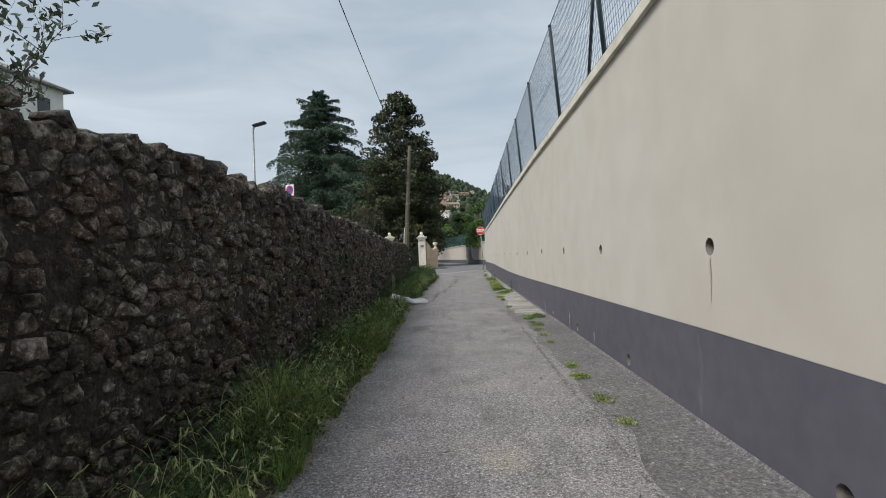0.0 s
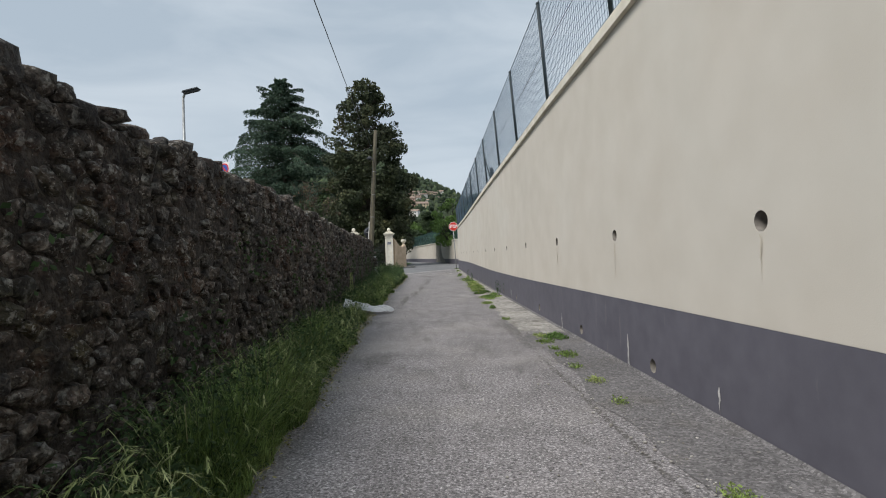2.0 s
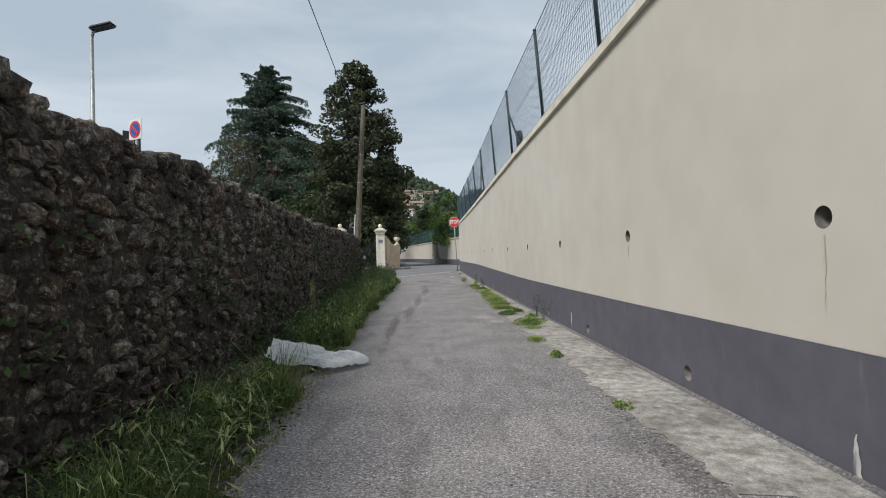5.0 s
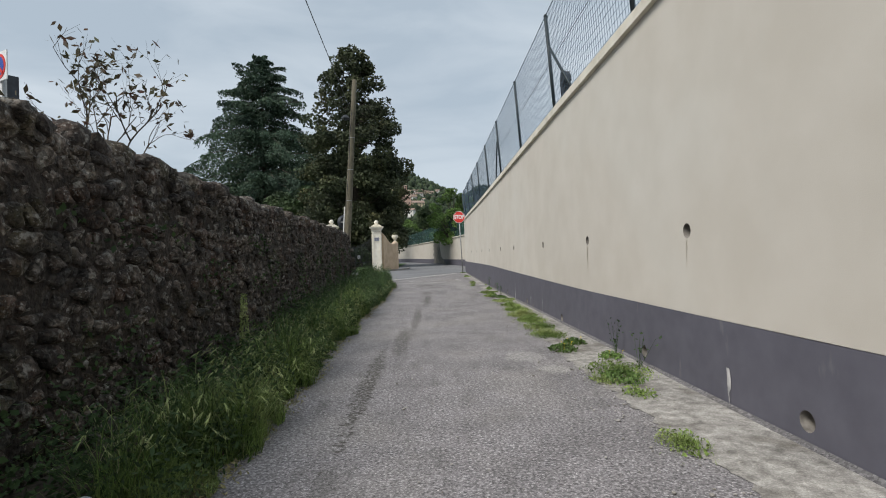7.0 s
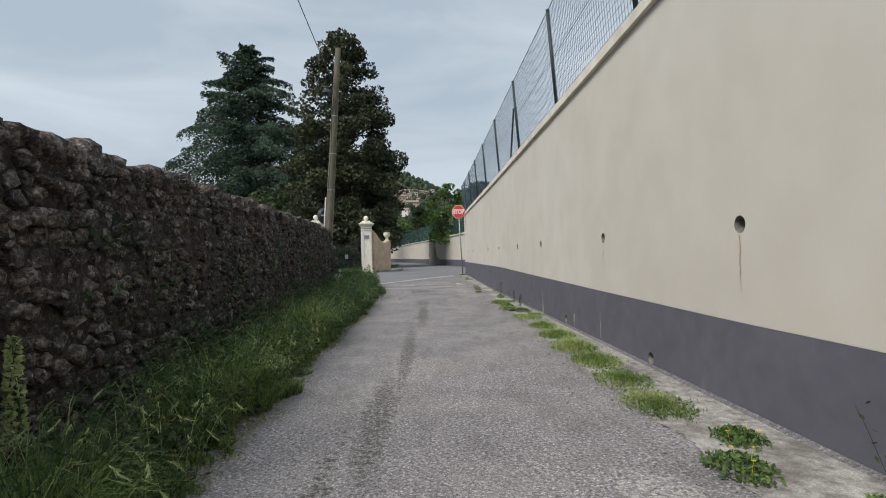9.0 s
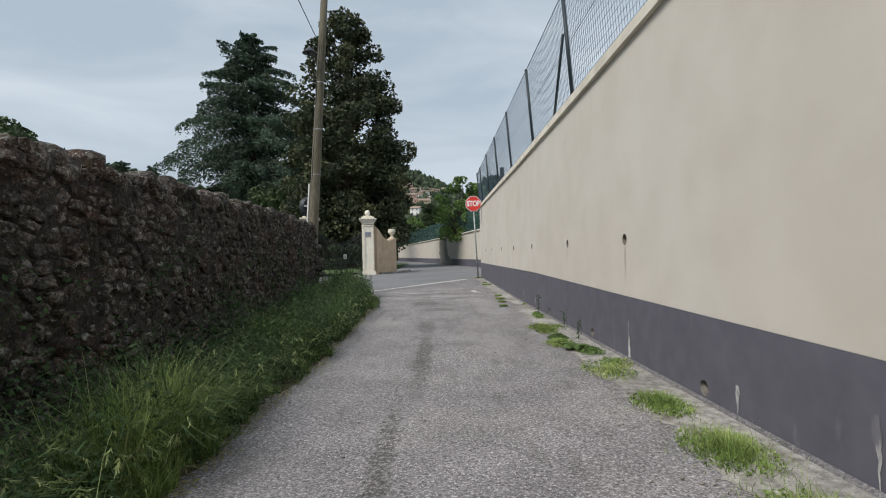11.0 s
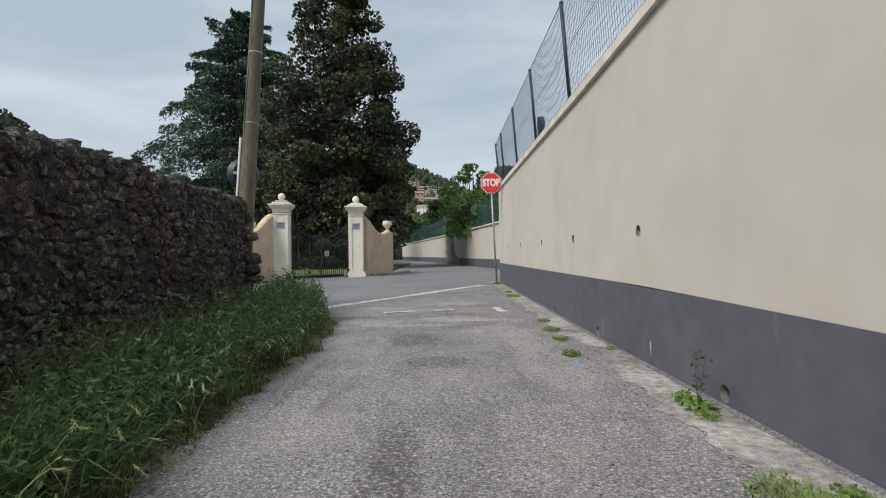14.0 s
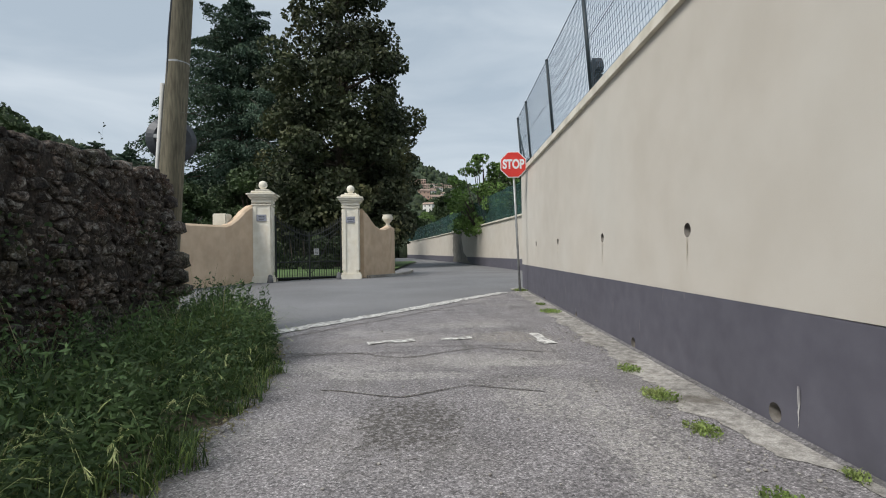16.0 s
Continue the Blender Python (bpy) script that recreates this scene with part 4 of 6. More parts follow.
def text(parent, words, at, size, mat, width=None, rx=90):
    c = bpy.data.curves.new("letters", "FONT")
    c.body, c.size, c.align_x, c.align_y, c.extrude = words, size, "CENTER", "CENTER", 0.0015
    c.offset = 0.012
    tmp = bpy.data.objects.new("letters", c)
    scene.collection.objects.link(tmp)
    bpy.context.view_layer.update()
    me = bpy.data.meshes.new_from_object(tmp)
    bpy.data.objects.remove(tmp)
    me.materials.clear()
    me.materials.append(M[mat])
    co = np.array([v.co[:] for v in me.vertices])
    if width:
        k = width / (co[:, 0].max() - co[:, 0].min())
        for v in me.vertices:
            v.co.x *= k
    ob = new("letters", me)
    ob.matrix_basis = pose(*at, rx=rx)
    ob.parent = parent
    return ob


stop_sign()


# ---- utility pole with mirror ----
def utility_pole():
    t = thing("utility_pole", (-0.26, 35.65, ground_z(36)), "weathered round utility pole with a pale cable pipe, leaning slightly", "utility pole")
    bm = bmesh.new()
    pts = [(0.072 * z, 0, z) for z in (-0.2, 1, 2.5, 4, 5.5, 7, 8.25)]
    pipe(bm, pts, [0.15, 0.145, 0.135, 0.125, 0.115, 0.105, 0.095], 14)
    part("shaft", bm, "pole", t, smooth=True)
    bm = bmesh.new()
    pipe(bm, [(-0.17, -0.04, 0), (-0.16 + 0.072 * 1.5, -0.04, 1.5), (-0.155 + 0.072 * 3.1, -0.04, 3.1)], [0.025] * 3, 8)
    part("cable_pipe", bm, "pipe", t, smooth=True)
    for z in (2.15, 2.75, 3.35, 4.6, 5.9):
        bm = bmesh.new()
        tube(bm, (0.072 * z, 0, z - 0.012), (0.072 * z, 0, z + 0.012), 0.148 - 0.0055 * z, seg=14)
        part("band", bm, "galv", t, "thin steel strap")
    bm = bmesh.new()
    pipe(bm, [(0.072 * z - 0.06 + 0.02 * math.sin(z * 3), -0.115 + 0.003 * z, z) for z in np.arange(3.0, 6.9, 0.3)], [0.012] * 13, 6)
    part("cable", bm, "dark_metal", t)
    return t


utility_pole()


def wall_lamp():
    t = thing("pole_lamp", (0.12, 35.5, 6.45), "small dark bracket street lamp fixed to the utility pole", "street lamp")
    bm = bmesh.new()
    pipe(bm, [(0.0, 0.0, 0.0), (-0.05, -0.1, 0.1), (-0.1, -0.25, 0.16)], [0.02] * 3, 8)
    part("bracket", bm, "dark_metal", t)
    bm = bmesh.new()
    r = bmesh.ops.create_cone(bm, cap_ends=True, segments=16, radius1=0.2, radius2=0.06, depth=0.14, matrix=Matrix.Translation((-0.12, -0.3, 0.1)))
    part("shade", bm, "dark_metal", t)
    bm = bmesh.new()
    ball(bm, (-0.12, -0.3, 0.02), 0.075, 12)
    part("globe", bm, "glass", t, smooth=True)


wall_lamp()


def road_mirror():
    t = thing("traffic_mirror", (-0.28, 35.98, 2.42), "round convex traffic mirror seen from its dark back, on the pole", "mirror")
    m = Matrix.Rotation(radians(38), 4, "Z") @ Matrix.Rotation(radians(90), 4, "X")
    bm = bmesh.new()
    vs_ = bmesh.ops.create_cone(bm, cap_ends=True, segments=32, radius1=0.30, radius2=0.22, depth=0.08)["verts"]
    bmesh.ops.transform(bm, matrix=m, verts=vs_)
    part("shell", bm, "dark_metal", t, "dark grey back shell")
    bm = bmesh.new()
    box(bm, (-0.06, -0.12, 0), (0.12, 0.2, 0.05), 0.006)
    part("bracket", bm, "galv", t)


road_mirror()


def wire_overhead():
    bm = bmesh.new()
    a, b = Vector((0.15, 35.6, 6.95)), Vector((2.5, -9, 6.05))
    pts = [a.lerp(b, u) - Vector((0, 0, 1.0 * 4 * u * (1 - u) * 0.35)) for u in np.linspace(0, 1, 24)]
    pipe(bm, pts, [0.011] * 24, 6)
    ob = part("overhead_cable", bm, "dark_metal", None, "thin black overhead cable above the lane")
    tagged(ob, category="cable")


wire_overhead()


def street_lamp():
    t = thing("street_lamp", (-5.02, 24.3, -0.1), "slim grey street lamp with a flat dark head", "street lamp")
    bm = bmesh.new()
    tube(bm, (0, 0, 0), (0.04, 0, 6.8), 0.065, 0.04, 12)
    part("pole", bm, "galv", t, smooth=True)
    bm = bmesh.new()
    vs_ = box(bm, (0.34, -0.05, 6.92), (0.56, 0.28, 0.09), 0.035)
    for v in vs_:
        v.co.z += (v.co.x - 0.1) * 0.22
    part("head", bm, "dark_metal", t, "flat dark lamp head")
    bm = bmesh.new()
    tube(bm, (0.04, 0, 6.75), (0.12, -0.02, 6.94), 0.04, seg=10)
    part("joint", bm, "galv", t)


street_lamp()


def no_parking():
    t = thing("no_parking_sign", (-2.85, 22.3, 0.0), "square white sign with a red-ringed blue disc", "road sign")
    bm = bmesh.new()
    tube(bm, (0, 0.04, 0), (0, 0.04, 4.0), 0.03, seg=10)
    part("pole", bm, "galv", t, smooth=True)
    R = Matrix.Rotation(radians(-28), 4, "Z")
    bm = bmesh.new()
    box(bm, (0, 0, 3.8), (0.42, 0.015, 0.42), 0.005, R)
    part("panel", bm, "white", t)
    for nm, rad, dep, mat in (("red_ring", 0.18, 0.010, "red"), ("blue_disc", 0.14, 0.014, "blue")):
        bm = bmesh.new()
        vs_ = bmesh.ops.create_cone(bm, cap_ends=True, segments=28, radius1=rad, radius2=rad, depth=dep, matrix=Matrix.Translation((0, -0.009, 3.8)) @ Matrix.Rotation(radians(90), 4, "X"))["verts"]
        bmesh.ops.transform(bm, matrix=R, verts=vs_)
        part(nm, bm, mat, t)
    bm = bmesh.new()
    m = R @ Matrix.Translation((0, -0.019, 3.8)) @ Matrix.Rotation(radians(-45), 4, "Y")
    box(bm, (0, 0, 0), (0.045, 0.006, 0.3), 0.0, m)
    part("slash", bm, "red", t)
    t2 = thing("direction_sign", (-3.24, 22.85, -0.1), "dark grey back of a square traffic sign on a pole", "road sign")
    bm = bmesh.new()
    tube(bm, (0, 0.03, 0), (0, 0.03, 3.98), 0.03, seg=10)
    part("pole", bm, "galv", t2, smooth=True)
    bm = bmesh.new()
    box(bm, (0, 0, 3.8), (0.36, 0.015, 0.4), 0.005, Matrix.Rotation(radians(50), 4, "Z"))
    part("panel", bm, "dark_metal", t2)


no_parking()


# ---- gate, pillars, garden walls ----
def pillar(place, rz, name="gate_pillar"):
    t = thing(name, place, "square ivory gate pillar with moulded cap, ball finial and grey plaque", "pillar", "pillars of the iron gate", rz)
    def add(nm, blocks, mat, label=""):
        bm = bmesh.new()
        for z, w, h, bev in blocks:
            box(bm, (0, 0, z + h / 2), (w, w, h), bev)
        return part(nm, bm, mat, t, label)
    add("plinth", [(-0.1, 0.72, 0.28, 0.01), (0.18, 0.66, 0.06, 0.02)], "stucco_white")
    add("shaft", [(0.24, 0.54, 2.16, 0.012)], "stucco_white")
    bm = bmesh.new()
    for s in (-1, 1):
        box(bm, (s * 0.215, -0.285, 1.32), (0.11, 0.03, 2.0), 0.006)
        box(bm, (s * 0.285, s * 0, 1.32), (0.03, 0.5, 2.0), 0.006)
    part("pilaster_strip", bm, "stucco_white", t)
    add("cap", [(2.36, 0.62, 0.05, 0.01), (2.44, 0.60, 0.10, 0.008), (2.54, 0.70, 0.06, 0.02), (2.60, 0.80, 0.07, 0.02), (2.67, 0.88, 0.05, 0.012), (2.72, 0.66, 0.08, 0.03), (2.80, 0.46, 0.06, 0.03)], "stucco_white", "moulded cornice")
    bm = bmesh.new()
    tube(bm, (0, 0, 2.84), (0, 0, 2.92), 0.09, 0.06, 12)
    ball(bm, (0, 0, 3.0), 0.135, 20)
    part("finial", bm, "stucco_white", t, "round stone ball", smooth=True)
    bm = bmesh.new()
    box(bm, (0, -0.289, 1.98), (0.30, 0.02, 0.20), 0.004)
    part("plaque", bm, "plaque", t)
    for k, w in ((0.05, 0.2), (0.0, 0.22), (-0.05, 0.16)):
        bm = bmesh.new()
        box(bm, (0, -0.3005, 1.98 + k), (w, 0.003, 0.018))
        part("lettering", bm, "dark_metal", t)
    return t


PL, PR = (-2.67, 45.8, 0.0), (-0.12, 47.2, 0.0)
GA = math.degrees(math.atan2(PR[1] - PL[1], PR[0] - PL[0]))
p1 = pillar(PL, 8)
p1.scale = (1, 1, 1.05)
p2 = copy_thing(p1, pose(*PR, rz=8))
for px, py in ((-2.34, 45.42), (-0.48, 46.82)):
    g = thing("guard_stone", (px, py, 0.0), "small dark grey rounded guard stone at the pillar's foot", "stone", "guard stones at the gate")
    bm = bmesh.new()
    bmesh.ops.create_cone(bm, cap_ends=True, segments=12, radius1=0.11, radius2=0.07, depth=0.24, matrix=Matrix.Translation((0, 0, 0.1)))
    ball(bm, (0, 0, 0.22), 0.07, 10)
    part("stone", bm, "grey_stone", g, smooth=True)


def gate():
    ax, ay, bx, by = PL[0] + 0.32, PL[1] + 0.15, PR[0] - 0.32, PR[1] - 0.1
    L = math.hypot(bx - ax, by - ay)
    t = thing("iron_gate", (ax, ay, 0.04), "closed black wrought iron double gate with curved top rails", "gate", rz=math.degrees(math.atan2(by - ay, bx - ax)))
    H = lambda u: 1.55 + 0.55 * abs(2 * u - 1) ** 1.6
    for k in range(27):
        u = (k + 0.5) / 27
        bm = bmesh.new()
        h = H(u)
        tube(bm, (u * L, 0, 0.04), (u * L, 0, h), 0.011, seg=6)
        tube(bm, (u * L, 0, h), (u * L, 0, h + 0.12), 0.016, 0.002, 6)
        part("bar", bm, "iron", t)
    for side in (0, 1):
        lo, hi = (0.005, 0.497) if side == 0 else (0.503, 0.995)
        bm = bmesh.new()
        us = np.linspace(lo, hi, 14)
        pipe(bm, [(u * L, 0, H(u) - 0.06) for u in us], [0.02] * 14, 6)
        pipe(bm, [(u * L, 0, H(u) - 0.24) for u in us], [0.015] * 14, 6)
        for z in (0.1, 0.62):
            tube(bm, (lo * L, 0, z), (hi * L, 0, z), 0.02, seg=6)
        for u in (lo, hi):
            tube(bm, (u * L, 0, 0), (u * L, 0, H(u) + 0.05), 0.026, seg=8)
        part("leaf_frame", bm, "iron", t)
    bm = bmesh.new()
    for s in (-1, 1):
        pipe(bm, [(L / 2 + s * L * 0.42 * (1 - q), -0.02, 0.25 + 1.5 * (1 - q) ** 1.0 * 0.9 + 0.12 * math.sin(q * 6)) for q in np.linspace(0, 1, 12)], [0.012] * 12, 6)
    part("scroll", bm, "iron", t)
    bm = bmesh.new()
    box(bm, (L * 0.60, -0.035, 0.95), (0.17, 0.012, 0.22), 0.004)
    part("notice", bm, "pipe", t, "small white notice board")
    for k in range(4):
        bm = bmesh.new()
        box(bm, (L * 0.60, -0.043, 1.02 - 0.045 * k), (0.11, 0.003, 0.015))
        part("lettering", bm, "dark_metal", t)


gate()


def garden_wall(pts, name, label):
    """A low wall through (x, y, top) points with a rounded top."""
    t = thing(name, (pts[0][0], pts[0][1], 0), label, "", kind="structure")
    x0, y0 = pts[0][:2]
    bm = bmesh.new()
    prev = None
    for i, (x, y, z) in enumerate(pts):
        a, b = pts[max(0, i - 1)], pts[min(len(pts) - 1, i + 1)]
        d = math.hypot(b[0] - a[0], b[1] - a[1])
        nx, ny = (b[1] - a[1]) / d * 0.15, -(b[0] - a[0]) / d * 0.15
        X, Y = x - x0, y - y0
        sec = [(X + nx, Y + ny, -0.2), (X + nx, Y + ny, z - 0.06), (X + nx * 0.6, Y + ny * 0.6, z), (X - nx * 0.6, Y - ny * 0.6, z), (X - nx, Y - ny, z - 0.06), (X - nx, Y - ny, -0.2)]
        cur = [bm.verts.new(p) for p in sec]
        if prev:
            for k in range(5):
                bm.faces.new((prev[k], cur[k], cur[k + 1], prev[k + 1]))
        else:
            bm.faces.new(cur)
        prev = cur
    bm.faces.new(prev[::-1])
    part("body", bm, "stucco_ochre", t, kind="structure")
    return t


left_pts = [(x + 0.18, y - 0.7, z) for x, y, z in ((-3.15, 46.45, 2.52), (-3.22, 46.2, 2.47), (-3.32, 45.9, 2.28), (-3.42, 45.65, 2.04), (-3.52, 45.4, 1.87), (-3.62, 45.2, 1.80), (-3.95, 44.3, 1.80), (-4.25, 43.4, 1.80), (-4.45, 42.8, 1.80))]
garden_wall(left_pts, "garden_wall_west", "ochre stucco garden wall sweeping up to the gate pillar")
right_pts = [(0.16, 47.4, 2.48), (0.27, 47.7, 2.33), (0.37, 47.95, 2.12), (0.48, 48.2, 1.94), (0.61, 48.5, 1.83), (0.74, 48.8, 1.84), (0.84, 49.1, 1.92), (0.88, 49.4, 1.98), (0.85, 51, 1.98)]
garden_wall(right_pts, "garden_wall_east", "ochre stucco garden wall sweeping down from the gate pillar")
t = thing("end_pilaster", (-4.37, 41.95, -0.05), "plain ivory pilaster ending the ochre garden wall", "pillar")
bm = bmesh.new()
box(bm, (0, 0, 0.95), (0.34, 0.34, 2.1), 0.015)
box(bm, (0, 0, 2.05), (0.42, 0.42, 0.12), 0.02)
part("shaft", bm, "stucco_white", t)
t = thing("stone_block", (-3.55, 44.8, 1.75), "square weathered stone block standing behind the ochre wall", "block")
bm = bmesh.new()
box(bm, (-0.05, 0.1, 0.1), (0.42, 0.42, 0.65), 0.03)
part("block", bm, "coping", t)
t = thing("stone_urn", (0.87, 49.7, 1.97), "weathered stone urn standing on the end of the garden wall", "urn")
bm = bmesh.new()
prof = [(0.10, 0), (0.12, 0.03), (0.06, 0.09), (0.10, 0.15), (0.20, 0.26), (0.22, 0.36), (0.18, 0.42), (0.20, 0.46)]
rings = [[bm.verts.new((r * math.cos(a * math.pi / 8), r * math.sin(a * math.pi / 8), z)) for a in range(16)] for r, z in prof]
for a, b in zip(rings, rings[1:]):
    for k in range(16):
        bm.faces.new((a[k], a[(k + 1) % 16], b[(k + 1) % 16], b[k]))
bm.faces.new(rings[0][::-1])
bm.faces.new(rings[-1])
part("bowl", bm, "coping", t, smooth=True)
# kerb in front of the garden wall
kv = [(0.45, 47.2), (1.1, 48.3), (1.6, 50.1), (1.6, 52.5)]
bm = bmesh.new()
for (xa, ya), (xb, yb) in zip(kv, kv[1:]):
    L = math.hypot(xb - xa, yb - ya)
    m = Matrix.Translation(((xa + xb) / 2, (ya + yb) / 2, 0.06)) @ Matrix.Rotation(math.atan2(yb - ya, xb - xa), 4, "Z")
    box(bm, (0, 0, 0), (L, 0.16, 0.16), 0.02, m)
tagged(part("kerb", bm, "concrete", None, "low pale concrete kerb below the garden wall", kind="structure"))

# garden behind the gate
raw("lawn", [(-14, 47, 0.135), (-3, 46.4, 0.135), (-0.2, 47.9, 0.135), (0.7, 50.5, 0.135), (0.5, 75, 0.135), (-25, 75, 0.135)], [(0, 1, 2, 3, 4, 5)], "lawn", label="green lawn in the garden behind the gate", kind="structure")


# ---- plants ----
rng = np.random.default_rng(7)


def crown_points(lobes, n, rng):
    """Points on and in a set of ellipsoid clumps."""
    lobes = np.array(lobes)
    w = lobes[:, 3] ** 2
    idx = rng.choice(len(lobes), n, p=w / w.sum())
    d = rng.normal(size=(n, 3))
    d /= np.linalg.norm(d, axis=1)[:, None]
    r = rng.uniform(0.45, 1.0, n)[:, None] ** 0.5
    p = lobes[idx]
    return p[:, :3] + d * r * p[:, 3:4] * np.array([1, 1, 0.72])


def limbs(bm, base, tips, r0, seg=6):
    for tip in tips:
        a, b = Vector(base), Vector(tip)
        mid = a.lerp(b, 0.5) + Vector((0, 0, -0.06 * (b - a).length))
        pipe(bm, [a, mid, b], [r0, r0 * 0.6, r0 * 0.2], seg)


def cypress_tree(place, H, R):
    t = thing("cypress_tree", place, "tall dense dark green conifer with ragged clumps, behind the gate", "tree")
    rr = np.random.default_rng(21)
    lobes, tips = [], []
    for i in range(420):
        u = rr.uniform(0.0, 1) ** 1.05
        z = 1.6 + (H - 2.2) * u
        prof = R * float(np.interp(z / H, [0.08, 0.2, 0.3, 0.5, 0.68, 0.8, 0.9, 0.96, 1], [0.85, 0.9, 0.95, 1.0, 0.84, 0.66, 0.42, 0.25, 0.1])) * (0.93 + 0.07 * math.sin(z * 3.1))
        a = rr.uniform(0, 2 * math.pi)
        q = prof * rr.uniform(0.5, 1.0)
        s = (0.5 + 0.75 * (1 - u)) * rr.uniform(0.6, 1.25)
        lobes.append((q * math.cos(a), q * math.sin(a), z + rr.uniform(-0.2, 0.2), s))
        if i % 3 == 0:
            tips.append(((0, 0, max(0.5, z - q * 0.35)), lobes[-1][:3]))
    lobes.append((0, 0, H - 1.0, 0.75))
    lobes.append((0.1, 0, H - 0.5, 0.5))
    v, f = cards(crown_points(lobes, 84000, rr), 0.25, rr, 1.6)
    raw("crown", v, f, "cypress", t, "dense dark olive green crown")
    bm = bmesh.new()
    pipe(bm, [(0, 0, -0.3), (0.1, 0, H * 0.3), (0, 0.1, H * 0.65), (0, 0, H - 0.8)], [0.55, 0.4, 0.2, 0.05], 12)
    part("trunk", bm, "bark", t, smooth=True)
    bm = bmesh.new()
    for a, b in tips:
        limbs(bm, a, [b], 0.09)
    part("limb", bm, "bark", t, kind="stuff")


cypress_tree((-3.25, 60.5, 0.1), 20.0, 4.75)


def cedar_tree(place, H, R):
    t = thing("cedar_tree", place, "tall blue-green cedar with drooping tiered branches and a thin top", "tree")
    rr = np.random.default_rng(33)
    P, D = [], []
    bm = bmesh.new()
    pipe(bm, [(0, 0, -0.3), (0.1, 0, H * 0.35), (0, 0.1, H * 0.7), (0, 0, H - 0.3)], [0.5, 0.36, 0.2, 0.04], 12)
    part("trunk", bm, "bark", t, smooth=True)
    bm = bmesh.new()
    n = 250
    for i in range(n):
        u = (i + rr.uniform(0, 1)) / n
        z = 2.0 + (H - 2.4) * u
        L = R * float(np.interp(z / H, [0, 0.46, 0.69, 0.81, 0.92, 1], [1, 0.9, 0.66, 0.5, 0.24, 0.06])) * rr.uniform(0.5, 1.28) + 0.25
        a = i * 2.4 + rr.uniform(-0.4, 0.4)
        tilt = 0.34 * rr.uniform(0.2, 1.7) * (0.4 + u)
        pts = [Vector((math.cos(a) * L * s, math.sin(a) * L * s, z + L * tilt * s - L * 0.40 * s * s)) for s in np.linspace(0, 1, 6)]
        pipe(bm, pts, list(np.linspace(0.07, 0.012, 6) * (1.4 - u)), 5)
        m = int(85 * L + 60)
        s = rr.uniform(0.18, 1.04, m)
        side = rr.normal(0, 1, m) * (L * 0.17 + 0.1) * (1.15 - s)
        zz = z + L * tilt * s - L * 0.40 * s * s - np.abs(rr.normal(0, 0.10 + 0.055 * L, m)) - np.abs(side) * 0.35
        x = math.cos(a) * L * s - math.sin(a) * side
        y = math.sin(a) * L * s + math.cos(a) * side
        P.append(np.stack([x, y, zz], 1))
        dd = np.zeros((m, 3))
        dd[:, 0], dd[:, 1], dd[:, 2] = math.cos(a) * 0.6, math.sin(a) * 0.6, -0.4
        D.append(dd)
    part("limb", bm, "bark", t, kind="stuff")
    v, f = cards(np.concatenate(P), 0.34, rr, 2.6, droop=np.concatenate(D))
    raw("crown", v, f, "cedar", t, "drooping blue-green needle sprays")
    return t


cedar = cedar_tree((-18.4, 83, 0.2), 28.2, 9.0)


def broad_tree(H, R, seed, leaf="leaf", n=6000, size=0.3, label="leafy green broadleaf tree by the street", name="broadleaf_tree", trunk=0.14, squash=0.8, lobes_n=46, low=0.3, span=(0.16, 0.30)):
    t = thing(name, (0, 0, 0), label, "tree")
    rr = np.random.default_rng(seed)
    lobes, tips = [], []
    for i in range(lobes_n):
        a, u = rr.uniform(0, 2 * math.pi), rr.uniform(0, 1)
        z = H * (low + (0.94 - low) * u)
        q = R * math.sin(math.pi * min(0.98, 0.16 + u * 0.8)) ** 0.7 * rr.uniform(0.35, 0.95)
        lobes.append((q * math.cos(a), q * math.sin(a), z, R * rr.uniform(*span)))
        tips.append(lobes[-1][:3])
    v, f = cards(crown_points(lobes, n, rr), size, rr, 1.5)
    raw("crown", v, f, leaf, t)
    bm = bmesh.new()
    pipe(bm, [(0, 0, -0.3), (0.05, 0, H * 0.25), (0, 0.05, H * 0.6), (0, 0, H * 0.85)], [trunk, trunk * 0.8, trunk * 0.4, 0.02], 9)
    for k, tip in enumerate(tips):
        limbs(bm, (0, 0, H * (0.2 + 0.02 * (k % 10))), [tip], trunk * 0.4)
    part("trunk", bm, "bark", t)
    return t


def set_tree(t, x, y, rz=0, s=1.0, z=None):
    t.matrix_basis = pose(x, y, land_z(x, y) - 0.1 if z is None else z, rz=rz) @ Matrix.Scale(s, 4)
    return t


def again(t, x, y, rz, s, z=None):
    """A copy of a tree at another place and size."""
    keep = t.matrix_basis.copy()
    t.matrix_basis = Matrix.Identity(4)
    c = copy_thing(t, Matrix.Identity(4))
    t.matrix_basis = keep
    return set_tree(c, x, y, rz, s, z)


